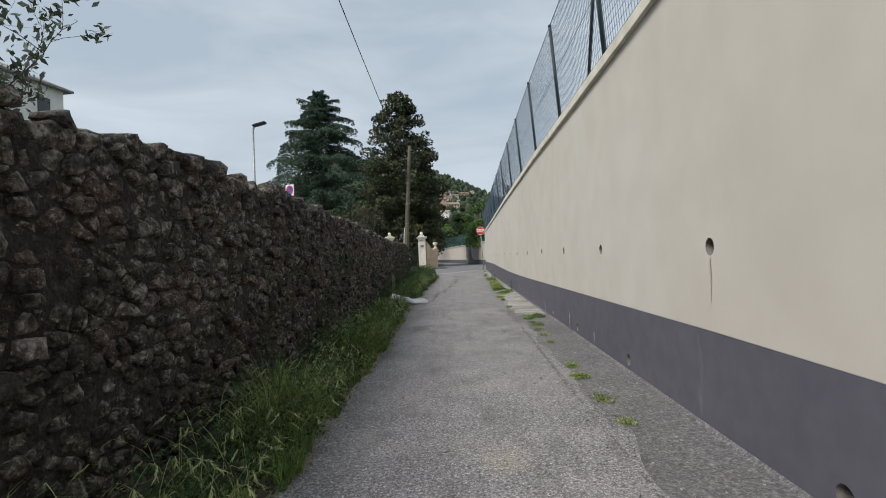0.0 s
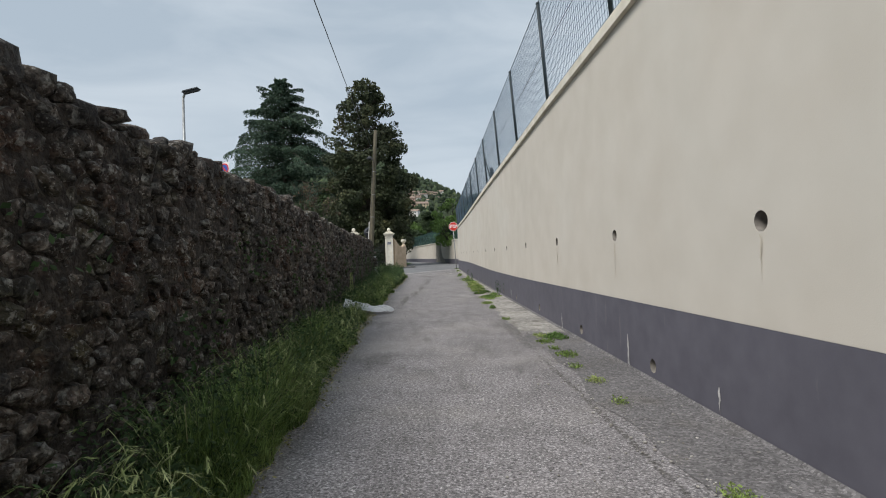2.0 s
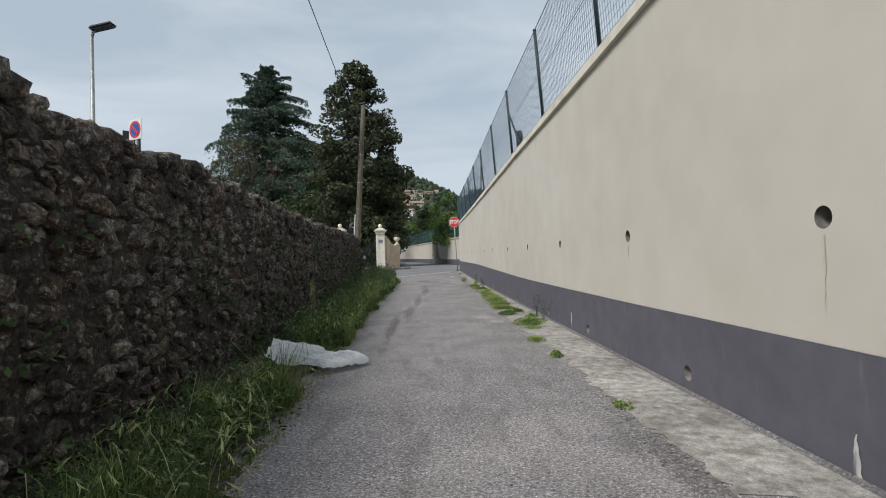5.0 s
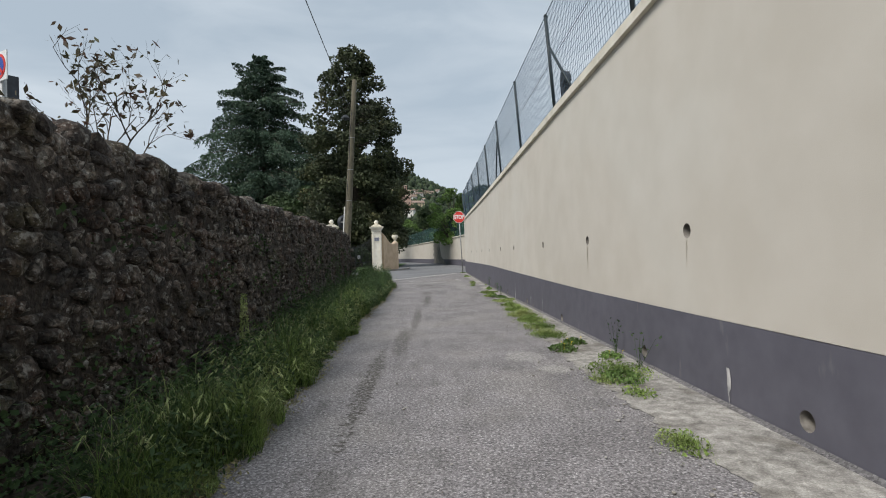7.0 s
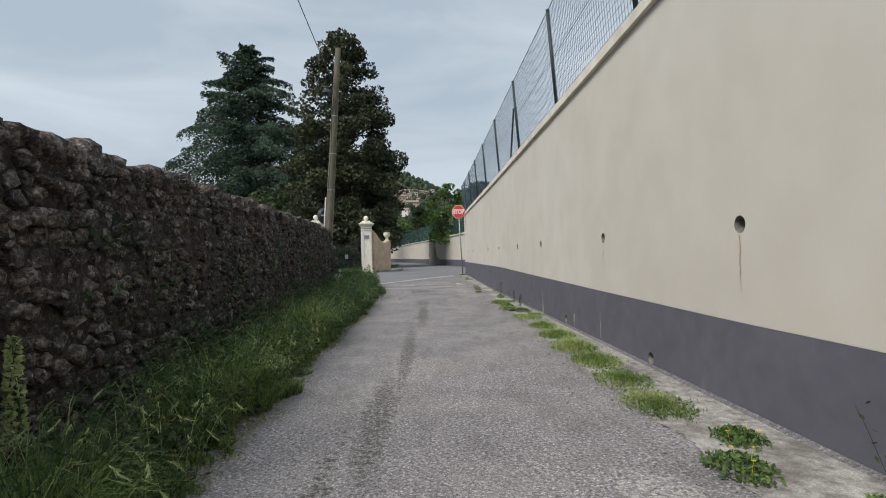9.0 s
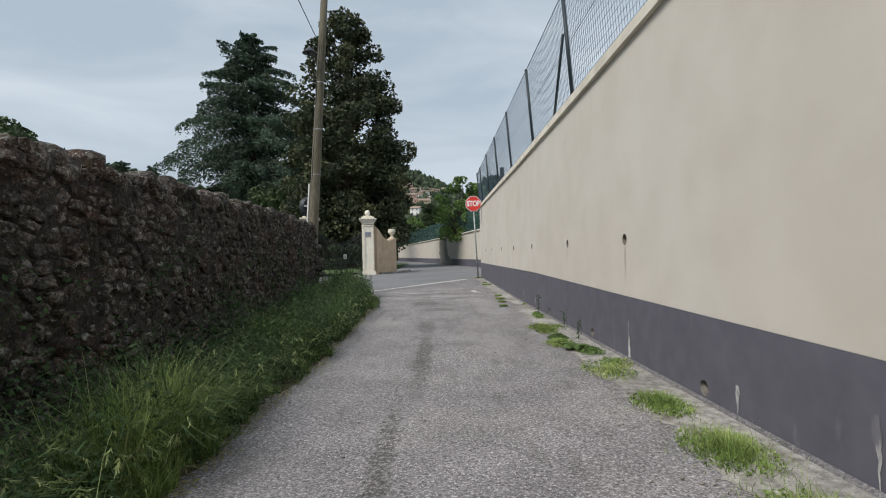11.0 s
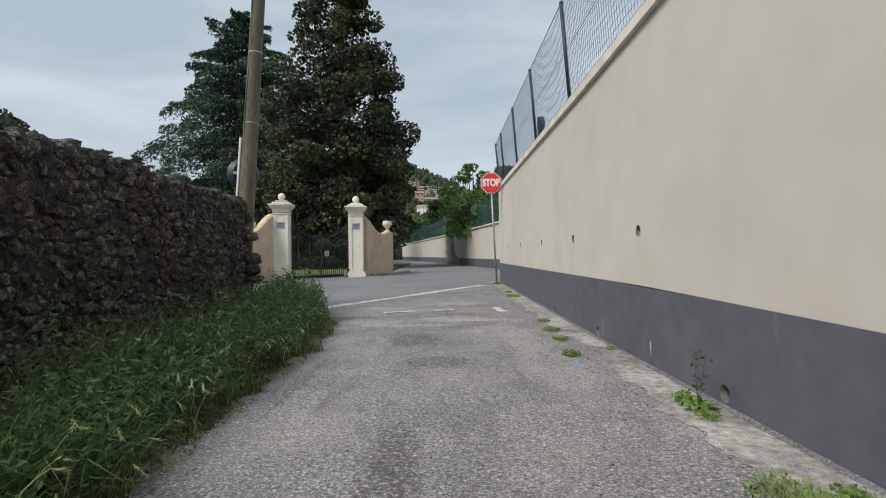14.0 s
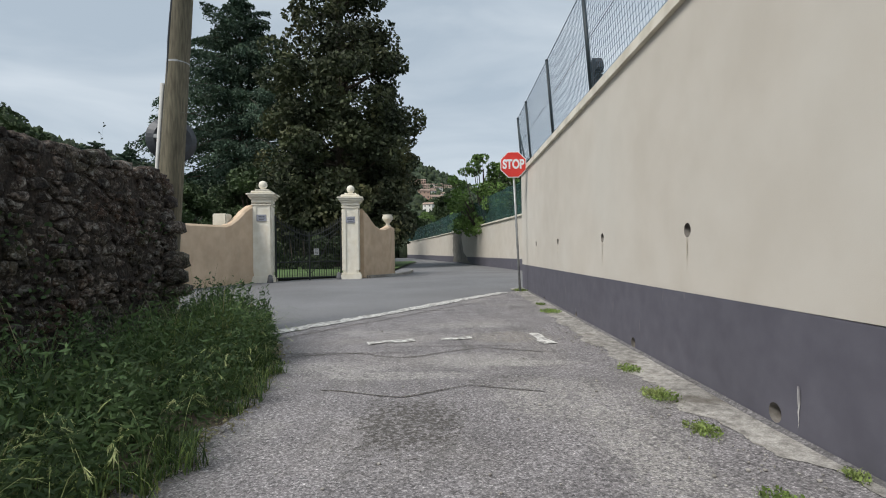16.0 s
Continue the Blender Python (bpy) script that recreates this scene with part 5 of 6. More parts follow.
street_tree = set_tree(broad_tree(7.4, 2.7, 51, n=8000, size=0.19, lobes_n=75, low=0.28, span=(0.10, 0.24), label="bright green leafy tree overhanging the low cream wall"), 5.65, 62.5, z=0.0)
a1 = set_tree(broad_tree(9, 3.6, 52, "darkleaf", 9000, 0.34, "dark green broadleaf tree in the middle distance"), 9.5, 74)
a2 = set_tree(broad_tree(8, 3.4, 53, "leaf", 8000, 0.34, "mid-green broadleaf tree in the middle distance"), 13, 66)
a3 = set_tree(broad_tree(10, 3.8, 54, "darkleaf", 8000, 0.4, "dark green tree beyond the cream wall"), 9, 92)
for t in (a1, a2, a3):
    tagged(t, group="trees beyond the low wall")
ra = random.Random(5)
MID = [(12, 88), (6.5, 106), (3, 120), (-4, 132), (-1.5, 146), (9, 128), (-10, 128), (-14, 140), (-8.5, 152), (2, 165), (-16, 118), (17, 80), (18, 100), (-11, 105), (-6.8, 119), (10, 152), (-3, 180), (-18, 165), (22, 60), (14, 54), (20, 70)]
for i, (x, y) in enumerate(MID):
    again((a1, a2, a3)[i % 3], x, y, ra.uniform(0, 360), ra.uniform(0.8, 1.1))
# darker trees of the garden behind the walls
g1 = set_tree(broad_tree(7.5, 3.6, 61, "darkleaf", 9000, 0.3, "dark evergreen tree of the garden behind the gate", "evergreen_tree"), -8.5, 66)
for x, y, s in ((-13, 72, 1.1), (-5.8, 70, 1.0), (-10.5, 78, 1.3), (-22, 74, 1.15), (-26, 86, 1.2), (-16, 66, 0.8)):
    again(g1, x, y, ra.uniform(0, 360), s)
again(g1, -44, 124, 40, 1.0)
for x, y, s in ((-78, 122, 2.75), (-84, 127, 2.8), (-91, 129, 3.1), (-72, 121, 2.3), (-98, 131, 3.3), (-66, 119, 1.8)):
    again(g1, x, y, ra.uniform(0, 360), s)
for x, y, s in ((-34.5, 84, 0.48), (-31.5, 85, 0.46), (-32.8, 88, 0.42), (-27.5, 84, 0.40), (-39, 88, 0.50)):
    again(cedar, x, y, ra.uniform(0, 360), s)


def hedge(x0, x1, y, z0, h, name, label):
    rr = np.random.default_rng(int(abs(x0) * 10))
    lobes = [(rr.uniform(x0, x1), y + rr.uniform(-0.5, 0.5), z0 + rr.uniform(0.1, h - 0.3), rr.uniform(0.35, 0.55)) for _ in range(int((x1 - x0) * 6))]
    p = crown_points(lobes, int((x1 - x0) * 1500), rr)
    t = thing(name, ((x0 + x1) / 2, y, z0), label, "hedge")
    v, f = cards(p - np.array([(x0 + x1) / 2, y, z0]), 0.14, rr, 1.5)
    raw("leaves", v, f, "darkleaf", t)
    bm = bmesh.new()
    for k in range(int((x1 - x0) * 1.5)):
        x = x0 + (k + 0.5) / 1.5 - (x0 + x1) / 2
        pipe(bm, [(x, 0, -0.1), (x + 0.1, 0, h * 0.4), (x, 0.1, h * 0.8)], [0.04, 0.03, 0.01], 5)
    part("stem", bm, "bark", t)


hedge(-12, -1.5, 56, 0.1, 2.0, "hedge", "clipped dark hedge across the garden")
hedge(-22, -12, 50, 0.1, 2.6, "hedge", "tall dark hedge behind the garden wall")


def thin_tree(place, H, R, leaf, seed, label, n=420, size=0.07):
    """A sparse sapling: a few forking twigs with single leaves."""
    t = thing("sapling", place, label, "sapling")
    rr = np.random.default_rng(seed)
    bm = bmesh.new()
    pts = []
    def grow(a, d, L, r, depth):
        d = d / np.linalg.norm(d)
        p = [np.array(a)]
        for k in range(4):
            d = d + rr.normal(0, 0.12, 3) + np.array([0, 0, 0.05])
            d /= np.linalg.norm(d)
            p.append(p[-1] + d * L / 4)
            if depth >= 2:
                pts.append(p[-1] + rr.normal(0, 0.02, 3))
                pts.append(p[-1] + rr.normal(0, 0.035, 3))
        pipe(bm, [tuple(q) for q in p], list(np.linspace(r, r * 0.5, 5)), 5)
        if depth < 4:
            for _ in range(3 if depth < 2 else 2):
                k = rr.integers(2, 5)
                grow(p[k], d + rr.normal(0, 0.55, 3) * np.array([1, 1, 0.5]), L * rr.uniform(0.55, 0.8), r * 0.55, depth + 1)
    for _ in range(3):
        grow((rr.uniform(-0.05, 0.05), rr.uniform(-0.05, 0.05), 0), np.array([rr.normal(0, 0.35), rr.normal(0, 0.35), 1.0]), H * 0.42, 0.014, 0)
    part("stem", bm, "bark", t)
    P = np.array(pts)
    P = P[rr.integers(0, len(P), n)] + rr.normal(0, 0.02, (n, 3))
    v, f = cards(P, size, rr, 2.4)
    raw("leaves", v, f, leaf, t)
    return t


thin_tree((0.2, 19.7, 1.35), 1.9, 0.5, "redleaf", 3, "sparse sapling with reddish leaves behind the stone wall")
thin_tree((0.05, 6.55, 1.45), 2.4, 0.5, "olive", 8, "grey-leaved olive sapling behind the stone wall", 1500)
thin_tree((-9.5, 47, 0.1), 5.2, 1.5, "olive", 12, "nearly bare grey shrub in the garden", 300, 0.12)
thin_tree((-3.4, 31, 0.1), 2.9, 0.6, "olive", 14, "thin bare twig rising behind the stone wall", 60, 0.06)


# ---- forest on the hills ----
def forest():
    rr = np.random.default_rng(77)
    shapes = []
    for sub in (2, 1):
        bm = bmesh.new()
        bmesh.ops.create_icosphere(bm, subdivisions=sub, radius=1.0)
        shapes.append((np.array([v.co[:] for v in bm.verts]), np.array([[v.index for v in f.verts] for f in bm.faces])))
        bm.free()
    vs, fs, n0, made, tries = [], [], 0, 0, 0
    while made < 15000 and tries < 120000:
        tries += 1
        y = rr.uniform(110, 950)
        x = rr.uniform(-0.95, 0.30) * y + rr.uniform(-20, 20)
        if rr.uniform() > 300 / y:
            continue
        z = land_z(x, y)
        if z < 2 and rr.uniform() < 0.6:
            continue
        s = rr.uniform(0.8, 2.2) * (0.75 + y / 700)
        base, tri = shapes[0 if y < 260 else 1]
        v = base * (1 + rr.normal(0, 0.24, (len(base), 1))) * np.array([1, 1, rr.uniform(0.7, 1.7)]) * s
        vs.append(v + np.array([x, y, z + s * 0.5]))
        fs.append(tri + n0)
        n0 += len(v)
        made += 1
    raw("forest", np.concatenate(vs), np.concatenate(fs), "forest", None, "dense green woods covering the distant hills", kind="stuff")


M["forest"] = material("forest_crowns", [(0.3, (0.020, 0.034, 0.018)), (0.55, (0.042, 0.062, 0.030)), (0.75, (0.085, 0.11, 0.045))], 0.12, 8, 1.0, 1.0, 1.2, 0.6, 0.3, 0.02, island=0.35)
forest()


# ---- houses ----
def house(x, y, w, d, h, mat, roof, label, rz=0.0, storeys=2, z=None, name="house", hip=False):
    z = land_z(x, y) - 0.5 if z is None else z
    t = thing(name, (x, y, z), label, "house", rz=rz)
    bm = bmesh.new()
    box(bm, (0, 0, h / 2), (w, d, h))
    part("wall", bm, mat, t)
    bm = bmesh.new()
    o, rh = 0.45, w * 0.2
    q = [(-w / 2 - o, -d / 2 - o, h), (w / 2 + o, -d / 2 - o, h), (w / 2 + o, d / 2 + o, h), (-w / 2 - o, d / 2 + o, h)]
    e = 0.28 * w if hip else 0
    r = [(-w / 2 - o + e, 0, h + rh), (w / 2 + o - e, 0, h + rh)]
    b = [bm.verts.new(p) for p in q]
    lo = [bm.verts.new((p[0], p[1], p[2] - 0.14)) for p in q]
    c = [bm.verts.new(p) for p in r]
    bm.faces.new((b[0], b[1], c[1], c[0]))
    bm.faces.new((b[2], b[3], c[0], c[1]))
    bm.faces.new((b[1], b[2], c[1]))
    bm.faces.new((b[3], b[0], c[0]))
    for k in range(4):
        bm.faces.new((lo[k], lo[(k + 1) % 4], b[(k + 1) % 4], b[k]))
    bm.faces.new(lo[::-1])
    part("roof", bm, roof, t)
    n = max(2, int(w / 3))
    for s in range(storeys):
        for k in range(n):
            bm = bmesh.new()
            box(bm, (-w / 2 + (k + 0.5) * w / n, -d / 2 - 0.02, h * (s + 0.55) / storeys), (0.9, 0.08, 1.3))
            part("window", bm, "glass", t)
    return t


def on_ray(ax, el, y0, y1):
    """Where a line of sight from the lane's end meets the land."""
    for y in np.arange(y0, y1, 4.0):
        d = y - 29.5
        x = 3.24 + ax * d
        if land_z(x, y) >= 0.93 + el * d:
            return x, float(y)
    return 3.24 + ax * (y1 - 29.5), y1


for ax, el, y0, w, h, mat, label in ((-0.036, 0.078, 250, 8, 6, "house_white", "white two-storey house on the wooded hillside"),
                                     (-0.045, 0.102, 300, 10, 8, "house_pink", "salmon villa with a terracotta roof on the hillside"),
                                     (-0.020, 0.098, 300, 12, 4.5, "house_ochre", "long yellowish house on the hillside")):
    x, y = on_ray(ax, el, y0, 800)
    house(x, y, w, w * 0.7, h, mat, "roof", label, rz=ra.uniform(-20, 20), name="hillside_house", z=land_z(x, y))
for i in range(24):
    ax = ra.uniform(-0.075, 0.035)
    x, y = on_ray(ax, 0.108 + 0.022 * ra.random() - 0.15 * (ax + 0.02), 330, 1000)
    mat = ra.choice(("house_white", "house_ochre", "house_ochre", "house_white", "house_white", "house_pink"))
    house(x, y, ra.uniform(4, 7.5), 5, ra.uniform(2.8, 4.2), mat, "roof", {"house_white": "small white village house", "house_pink": "small salmon village house", "house_ochre": "small ochre village house"}[mat] + " high on the hill",
          rz=ra.uniform(-30, 30), name="village_house", z=land_z(x, y))
house(-31.3, 31.5, 15.5, 12, 14.3, "house_white", "grey_roof", "pale house with a grey hipped roof behind the lane", rz=84, storeys=4, z=-0.2, name="villa", hip=True)


# ---- road paint and patches ----
def flat(name, pts, mat, lift, label, kind="structure"):
    bm = bmesh.new()
    bm.faces.new([bm.verts.new((x, y, ground_z(y) + lift)) for x, y in pts])
    part(name, bm, mat, None, label, kind=kind)


def line(pts, w, lift, label, seed, name="road_marking", mat="paint"):
    r = random.Random(seed)
    bm = bmesh.new()
    prev = None
    for i in range(len(pts) - 1):
        (xa, ya), (xb, yb) = pts[i], pts[i + 1]
        n = max(2, int(math.hypot(xb - xa, yb - ya) / 0.15))
        d = math.hypot(xb - xa, yb - ya)
        nx, ny = (yb - ya) / d, -(xb - xa) / d
        for k in range(n + (i == len(pts) - 2)):
            u = k / n
            ww = w * r.uniform(0.55, 1.0)
            x, y = xa + (xb - xa) * u, ya + (yb - ya) * u
            o = r.uniform(-0.02, 0.02)
            cur = [bm.verts.new((x + nx * (o - ww / 2), y + ny * (o - ww / 2), ground_z(y) + lift)), bm.verts.new((x + nx * (o + ww / 2), y + ny * (o + ww / 2), ground_z(y) + lift))]
            if prev:
                bm.faces.new((prev[0], prev[1], cur[1], cur[0]))
            prev = cur
    part(name, bm, mat, None, label, kind="structure")


line([(1.0, 35.7), (2.3, 37.5), (3.4, 39.3), (4.45, 40.8)], 0.34, 0.043, "worn white edge line across the lane's mouth", 1)
line([(2.35, 35.0), (2.85, 35.15)], 0.2, 0.043, "short worn white dash on the asphalt", 2)
line([(3.15, 35.2), (3.5, 35.25)], 0.2, 0.043, "short worn white dash on the asphalt", 3)
line([(4.22, 35.5), (4.3, 34.85)], 0.17, 0.043, "short worn white dash on the asphalt", 4)


for k, pts in enumerate(([(1.2, 35.15), (1.9, 36.25), (2.4, 36.9), (3.2, 38.1), (3.9, 39.0)], [(1.7, 34.35), (2.3, 34.5), (2.8, 34.25), (3.6, 34.7), (4.2, 34.45)],
                         [(2.3, 33.2), (2.9, 33.0), (3.4, 33.3), (3.9, 33.1)])):
    line(pts, 0.022, 0.041, "dark ragged crack in the old asphalt", 10 + k, "crack", "grit")


# ---- verge plants ----
rg = np.random.default_rng(91)


def verge_grass(n, y0, y1, hlo, hhi, w, mat, name, label, edge=1.0, lean=1.0, spread=1.0):
    y = rg.uniform(y0, y1, n)
    u = rg.uniform(0, 1, n) ** spread
    xa = np.array([wall_x(q) for q in y]) + 0.02
    xb = np.array([verge_x(q) for q in y]) + 0.03
    x = xa + (xb - xa) * u * edge * (1 + np.array([0.16 * noise.noise((0.3, q * 1.25, 11.0)) + 0.12 * noise.noise((0.3, q * 4.5, 2.0)) for q in y]))
    clump = np.array([noise.noise((a * 1.6, b * 1.1, 4.0)) for a, b in zip(x, y)])
    fine = np.array([noise.noise((a * 5, b * 5, 8.0)) for a, b in zip(x, y)])
    bare = np.interp(y, [3, 15, 22, 28, 34], [0.42, 0.44, 0.54, 0.40, 0.25])
    keep = (rg.uniform(0, 1, n) > np.interp(y, [24, 28, 33], [0.0, 0.25, 0.2])) & (fine + 0.6 * clump > -0.22) & (u > bare + 0.55 * clump * (bare > 0.2) + 0.15 * fine) & ~((y > 15.4) & (y < 17.0) & (x > 1.4) & (rg.uniform(0, 1, n) < 0.985))
    hill = 0.3 + 0.7 * np.sin(np.pi * np.clip(1.12 - u, 0, 1) * 0.62)
    h = rg.uniform(hlo, hhi, n) * hill * np.interp(y, [3, 12, 20, 26, 31, 36], [0.9, 0.95, 0.95, 1.1, 1.2, 1.15]) * np.clip(1 + 2.3 * clump, 0.35, 1.9) * np.where(u > 0.9, 0.55, 1)
    z = np.array([ground_z(q) for q in y]) + 0.03
    v, f = blades(x[keep], y[keep], z[keep], np.maximum(0.04, h[keep]), w * rg.uniform(0.6, 1.3, keep.sum()), rg.uniform(0.15, lean, keep.sum()), rg)
    return raw(name, v, f, mat, None, label, kind="stuff")


verge_grass(120000, 3.0, 35.9, 0.10, 0.50, 0.0055, "grass", "grass", "long green verge grass below the stone wall")
verge_grass(15000, 3.0, 35.9, 0.05, 0.16, 0.005, "grass", "short_grass", "short grass at the verge's edge", lean=0.9, spread=0.4)
verge_grass(115000, 3.0, 27.5, 0.16, 0.46, 0.0042, "fringe", "fringe_grass", "bright yellow-green grass along the verge's outer side", lean=1.2, spread=0.42)
verge_grass(6500, 3.0, 35.9, 0.22, 0.60, 0.004, "straw", "dry_grass", "dry straw-coloured grass stems", lean=1.0, spread=1.6)
verge_grass(22000, 24.0, 35.9, 0.24, 0.46, 0.009, "weed", "broad_grass", "dark broad-bladed arching grass in thick clumps", lean=1.7, spread=0.8)
verge_grass(12000, 18.0, 35.9, 0.22, 0.40, 0.008, "fringe", "coarse_grass", "coarse broad-bladed grass in thick clumps", lean=1.4, spread=0.8)
n = 7000
y = rg.uniform(3, 35, n)
x = np.array([verge_x(q) for q in y]) + rg.normal(0.02, 0.05, n)
v, f = cards(np.stack([x, y, np.array([ground_z(q) for q in y]) + 0.043], 1), 0.035, rg, 3.5)
v[:, 2] = np.clip(v[:, 2], None, np.repeat(np.array([ground_z(q) for q in y]) + 0.052, 4))
raw("litter", v, f, "straw", None, "dry stalks and litter along the asphalt's edge", kind="stuff")


def leafy_weeds(n, y0, y1, name, tall=1.0, size=0.036, low=0.05, aspect=2.6):
    """Broad-leaved weeds: rosettes and stems of small leaves along the verge."""
    y = rg.uniform(y0, y1, n)
    xa = np.array([wall_x(q) for q in y])
    xb = np.array([verge_x(q) for q in y])
    x = xa + (xb - xa) * rg.uniform(low, 0.97, n) ** 0.7
    P = []
    for a, b in zip(x, y):
        if 15.2 < b < 17.0 and a > 1.2:
            continue
        h = tall * rg.uniform(0.12, 0.45) * float(np.interp(b, [3, 20, 26, 31, 36], [0.9, 1.0, 1.3, 1.6, 1.5])) * (1 + 0.6 * noise.noise((a * 1.6, b * 1.1, 4.0)))
        k = rg.integers(12, 30)
        t = rg.uniform(0.1, 1, k)
        r = 0.12 * (1.1 - t)
        ang = rg.uniform(0, 6.28, k)
        P.append(np.stack([a + r * np.cos(ang), b + r * np.sin(ang), ground_z(b) + 0.03 + h * t], 1))
    v, f = cards(np.concatenate(P), size, rg, aspect, up=0.3)
    raw(name, v, f, "weed", None, "broad-leaved weeds among the verge grass", kind="stuff")


leafy_weeds(4200, 3.5, 35.8, "weeds")
leafy_weeds(1500, 25.0, 35.9, "tall_weeds", 1.0, 0.055, 0.3, 4.0)
leafy_weeds(700, 19.0, 30.0, "narrow_weeds", 0.8, 0.07, 0.45, 7.0)
# seed heads
def barley(n):
    """Arching stems with nodding bearded heads, along the verge's outer half."""
    V, F, k0 = [], [], 0
    for _ in range(n):
        y = rg.uniform(4, 35.0)
        if 15.2 < y < 17.2:
            continue
        x = wall_x(y) + (verge_x(y) - wall_x(y)) * rg.uniform(0.35, 1.0)
        h, a = rg.uniform(0.22, 0.48), rg.uniform(0, 6.28)
        dx, dy, z0 = math.cos(a), math.sin(a), ground_z(y) + 0.03
        pts = [np.array([x + dx * h * 0.55 * u ** 2, y + dy * h * 0.55 * u ** 2, z0 + h * (u - 0.22 * u ** 3)]) for u in (0, 0.4, 0.7, 0.88, 1.0)]
        tip = pts[-1] + np.array([dx * 0.05, dy * 0.05, -0.03])
        s = np.array([-dy, dx, 0]) * 0.0012
        for p, q in zip(pts, pts[1:]):
            V += [p - s, p + s, q + s, q - s]
        d = tip - pts[-1]
        for j in range(9):
            b = pts[-1] + d * j / 9
            o = rg.normal(0, 1, 3)
            o = o / np.linalg.norm(o) * 0.016 + d * rg.uniform(0.35, 0.75)
            w = np.cross(o, (0.3, 0.2, 1.0))
            w = w / (np.linalg.norm(w) + 1e-9) * 0.0032
            V += [b - w, b + w, b + o + w * 0.15, b + o - w * 0.15]
    V = np.array(V)
    raw("seed_heads", V, np.arange(len(V)).reshape(-1, 4), "seed", None, "pale green nodding bearded heads of wild barley", kind="stuff")


barley(2600)
# climbing weeds on the rubble wall
y = rg.uniform(8, 35.3, 9000)
zz = rg.uniform(0, 1, 9000) ** 2.0
keep = np.array([noise.noise((q * 0.8, s * 2.5, 15.0)) for q, s in zip(y, zz)]) > 0.08
y, zz = y[keep], zz[keep]
v, f = cards(np.stack([np.array([wall_x(q) for q in y]) + 0.07, y, np.array([ground_z(q) for q in y]) + 0.1 + zz * 1.3], 1), 0.045, rg, 1.8)
raw("wall_weeds", v, f, "weed", None, "small weeds rooted in the rubble wall's joints", kind="stuff")


def tuft(x, y, r, h, n, mat="fringe", name="grass_tuft", label="small green grass tuft in the gutter crack"):
    if y < 12.5:
        n, r = n // 2, r * 0.7
    n = int(n * 1.8)
    a, q = rg.uniform(0, 6.28, n), np.abs(rg.normal(0, 0.5, n)) * r
    t = thing(name, (x, y, ground_z(y) + 0.04), label, "grass tuft", "tufts along the gutter")
    px, py = q * np.cos(a), 1.5 * q * np.sin(a)
    hh = rg.uniform(0.3, 1, n) * h * np.clip(1.1 - 0.6 * q / r, 0.25, 1)
    v, f = blades(px, py, np.zeros(n), hh, 0.0032 * rg.uniform(0.6, 1.4, n), rg.uniform(0.5, 1.5, n), rg)
    raw("turf", v, f, mat, t, kind="stuff")
    m = int(n * 0.5)
    a, q = rg.uniform(0, 6.28, m), np.sqrt(rg.uniform(0, 1, m)) * r * 0.9
    v, f = cards(np.stack([q * np.cos(a), 1.5 * q * np.sin(a), rg.uniform(0.004, 0.03, m)], 1), 0.022, rg, 1.8)
    raw("low_leaves", v, f, mat, t, kind="stuff")
    if h > 0.1:
        k = int(14 * h / 0.15)
        v, f = blades(rg.normal(0, r * 0.5, k), rg.normal(0, r * 0.7, k), np.zeros(k), h * rg.uniform(1.0, 1.7, k), np.full(k, 0.0022), rg.uniform(0.2, 0.9, k), rg)
        raw("dry_stems", v, f, "straw", t, kind="stuff")


def weed(x, y, r, n, flowers=0, size=0.03):
    t = thing("leafy_weed", (x, y, ground_z(y) + 0.045), "low leafy green weed" + (" with yellow flowers" if flowers else "") + " growing in the concrete strip", "weed", "weeds along the gutter")
    n = n * 4
    a, q = rg.uniform(0, 6.28, n), np.sqrt(rg.uniform(0, 1, n)) * r * rg.uniform(0.6, 1.1, n)
    v, f = cards(np.stack([q * np.cos(a), q * np.sin(a) * 1.3, rg.uniform(0.005, 0.06, n) * (1.3 - q / r).clip(0.2, 2)], 1), size, rg, 1.9)
    raw("leaves", v, f, "leaf", t)
    for k in range(flowers):
        b, s = rg.uniform(0, 6.28), r * rg.uniform(0.4, 1.2)
        bm = bmesh.new()
        px, py, pz = s * math.cos(b), s * math.sin(b), rg.uniform(0.05, 0.09)
        for j in range(8):
            c = j * 0.785
            bm.faces.new([bm.verts.new((px + e * math.cos(c + o), py + e * math.sin(c + o), pz + g)) for e, o, g in ((0.002, 0, 0), (0.010, -0.25, 0.004), (0.013, 0, 0.006), (0.010, 0.25, 0.004))])
        tube(bm, (px * 0.8, py * 0.8, 0), (px, py, pz), 0.001, seg=4)
        part("flower", bm, "yellow", t)


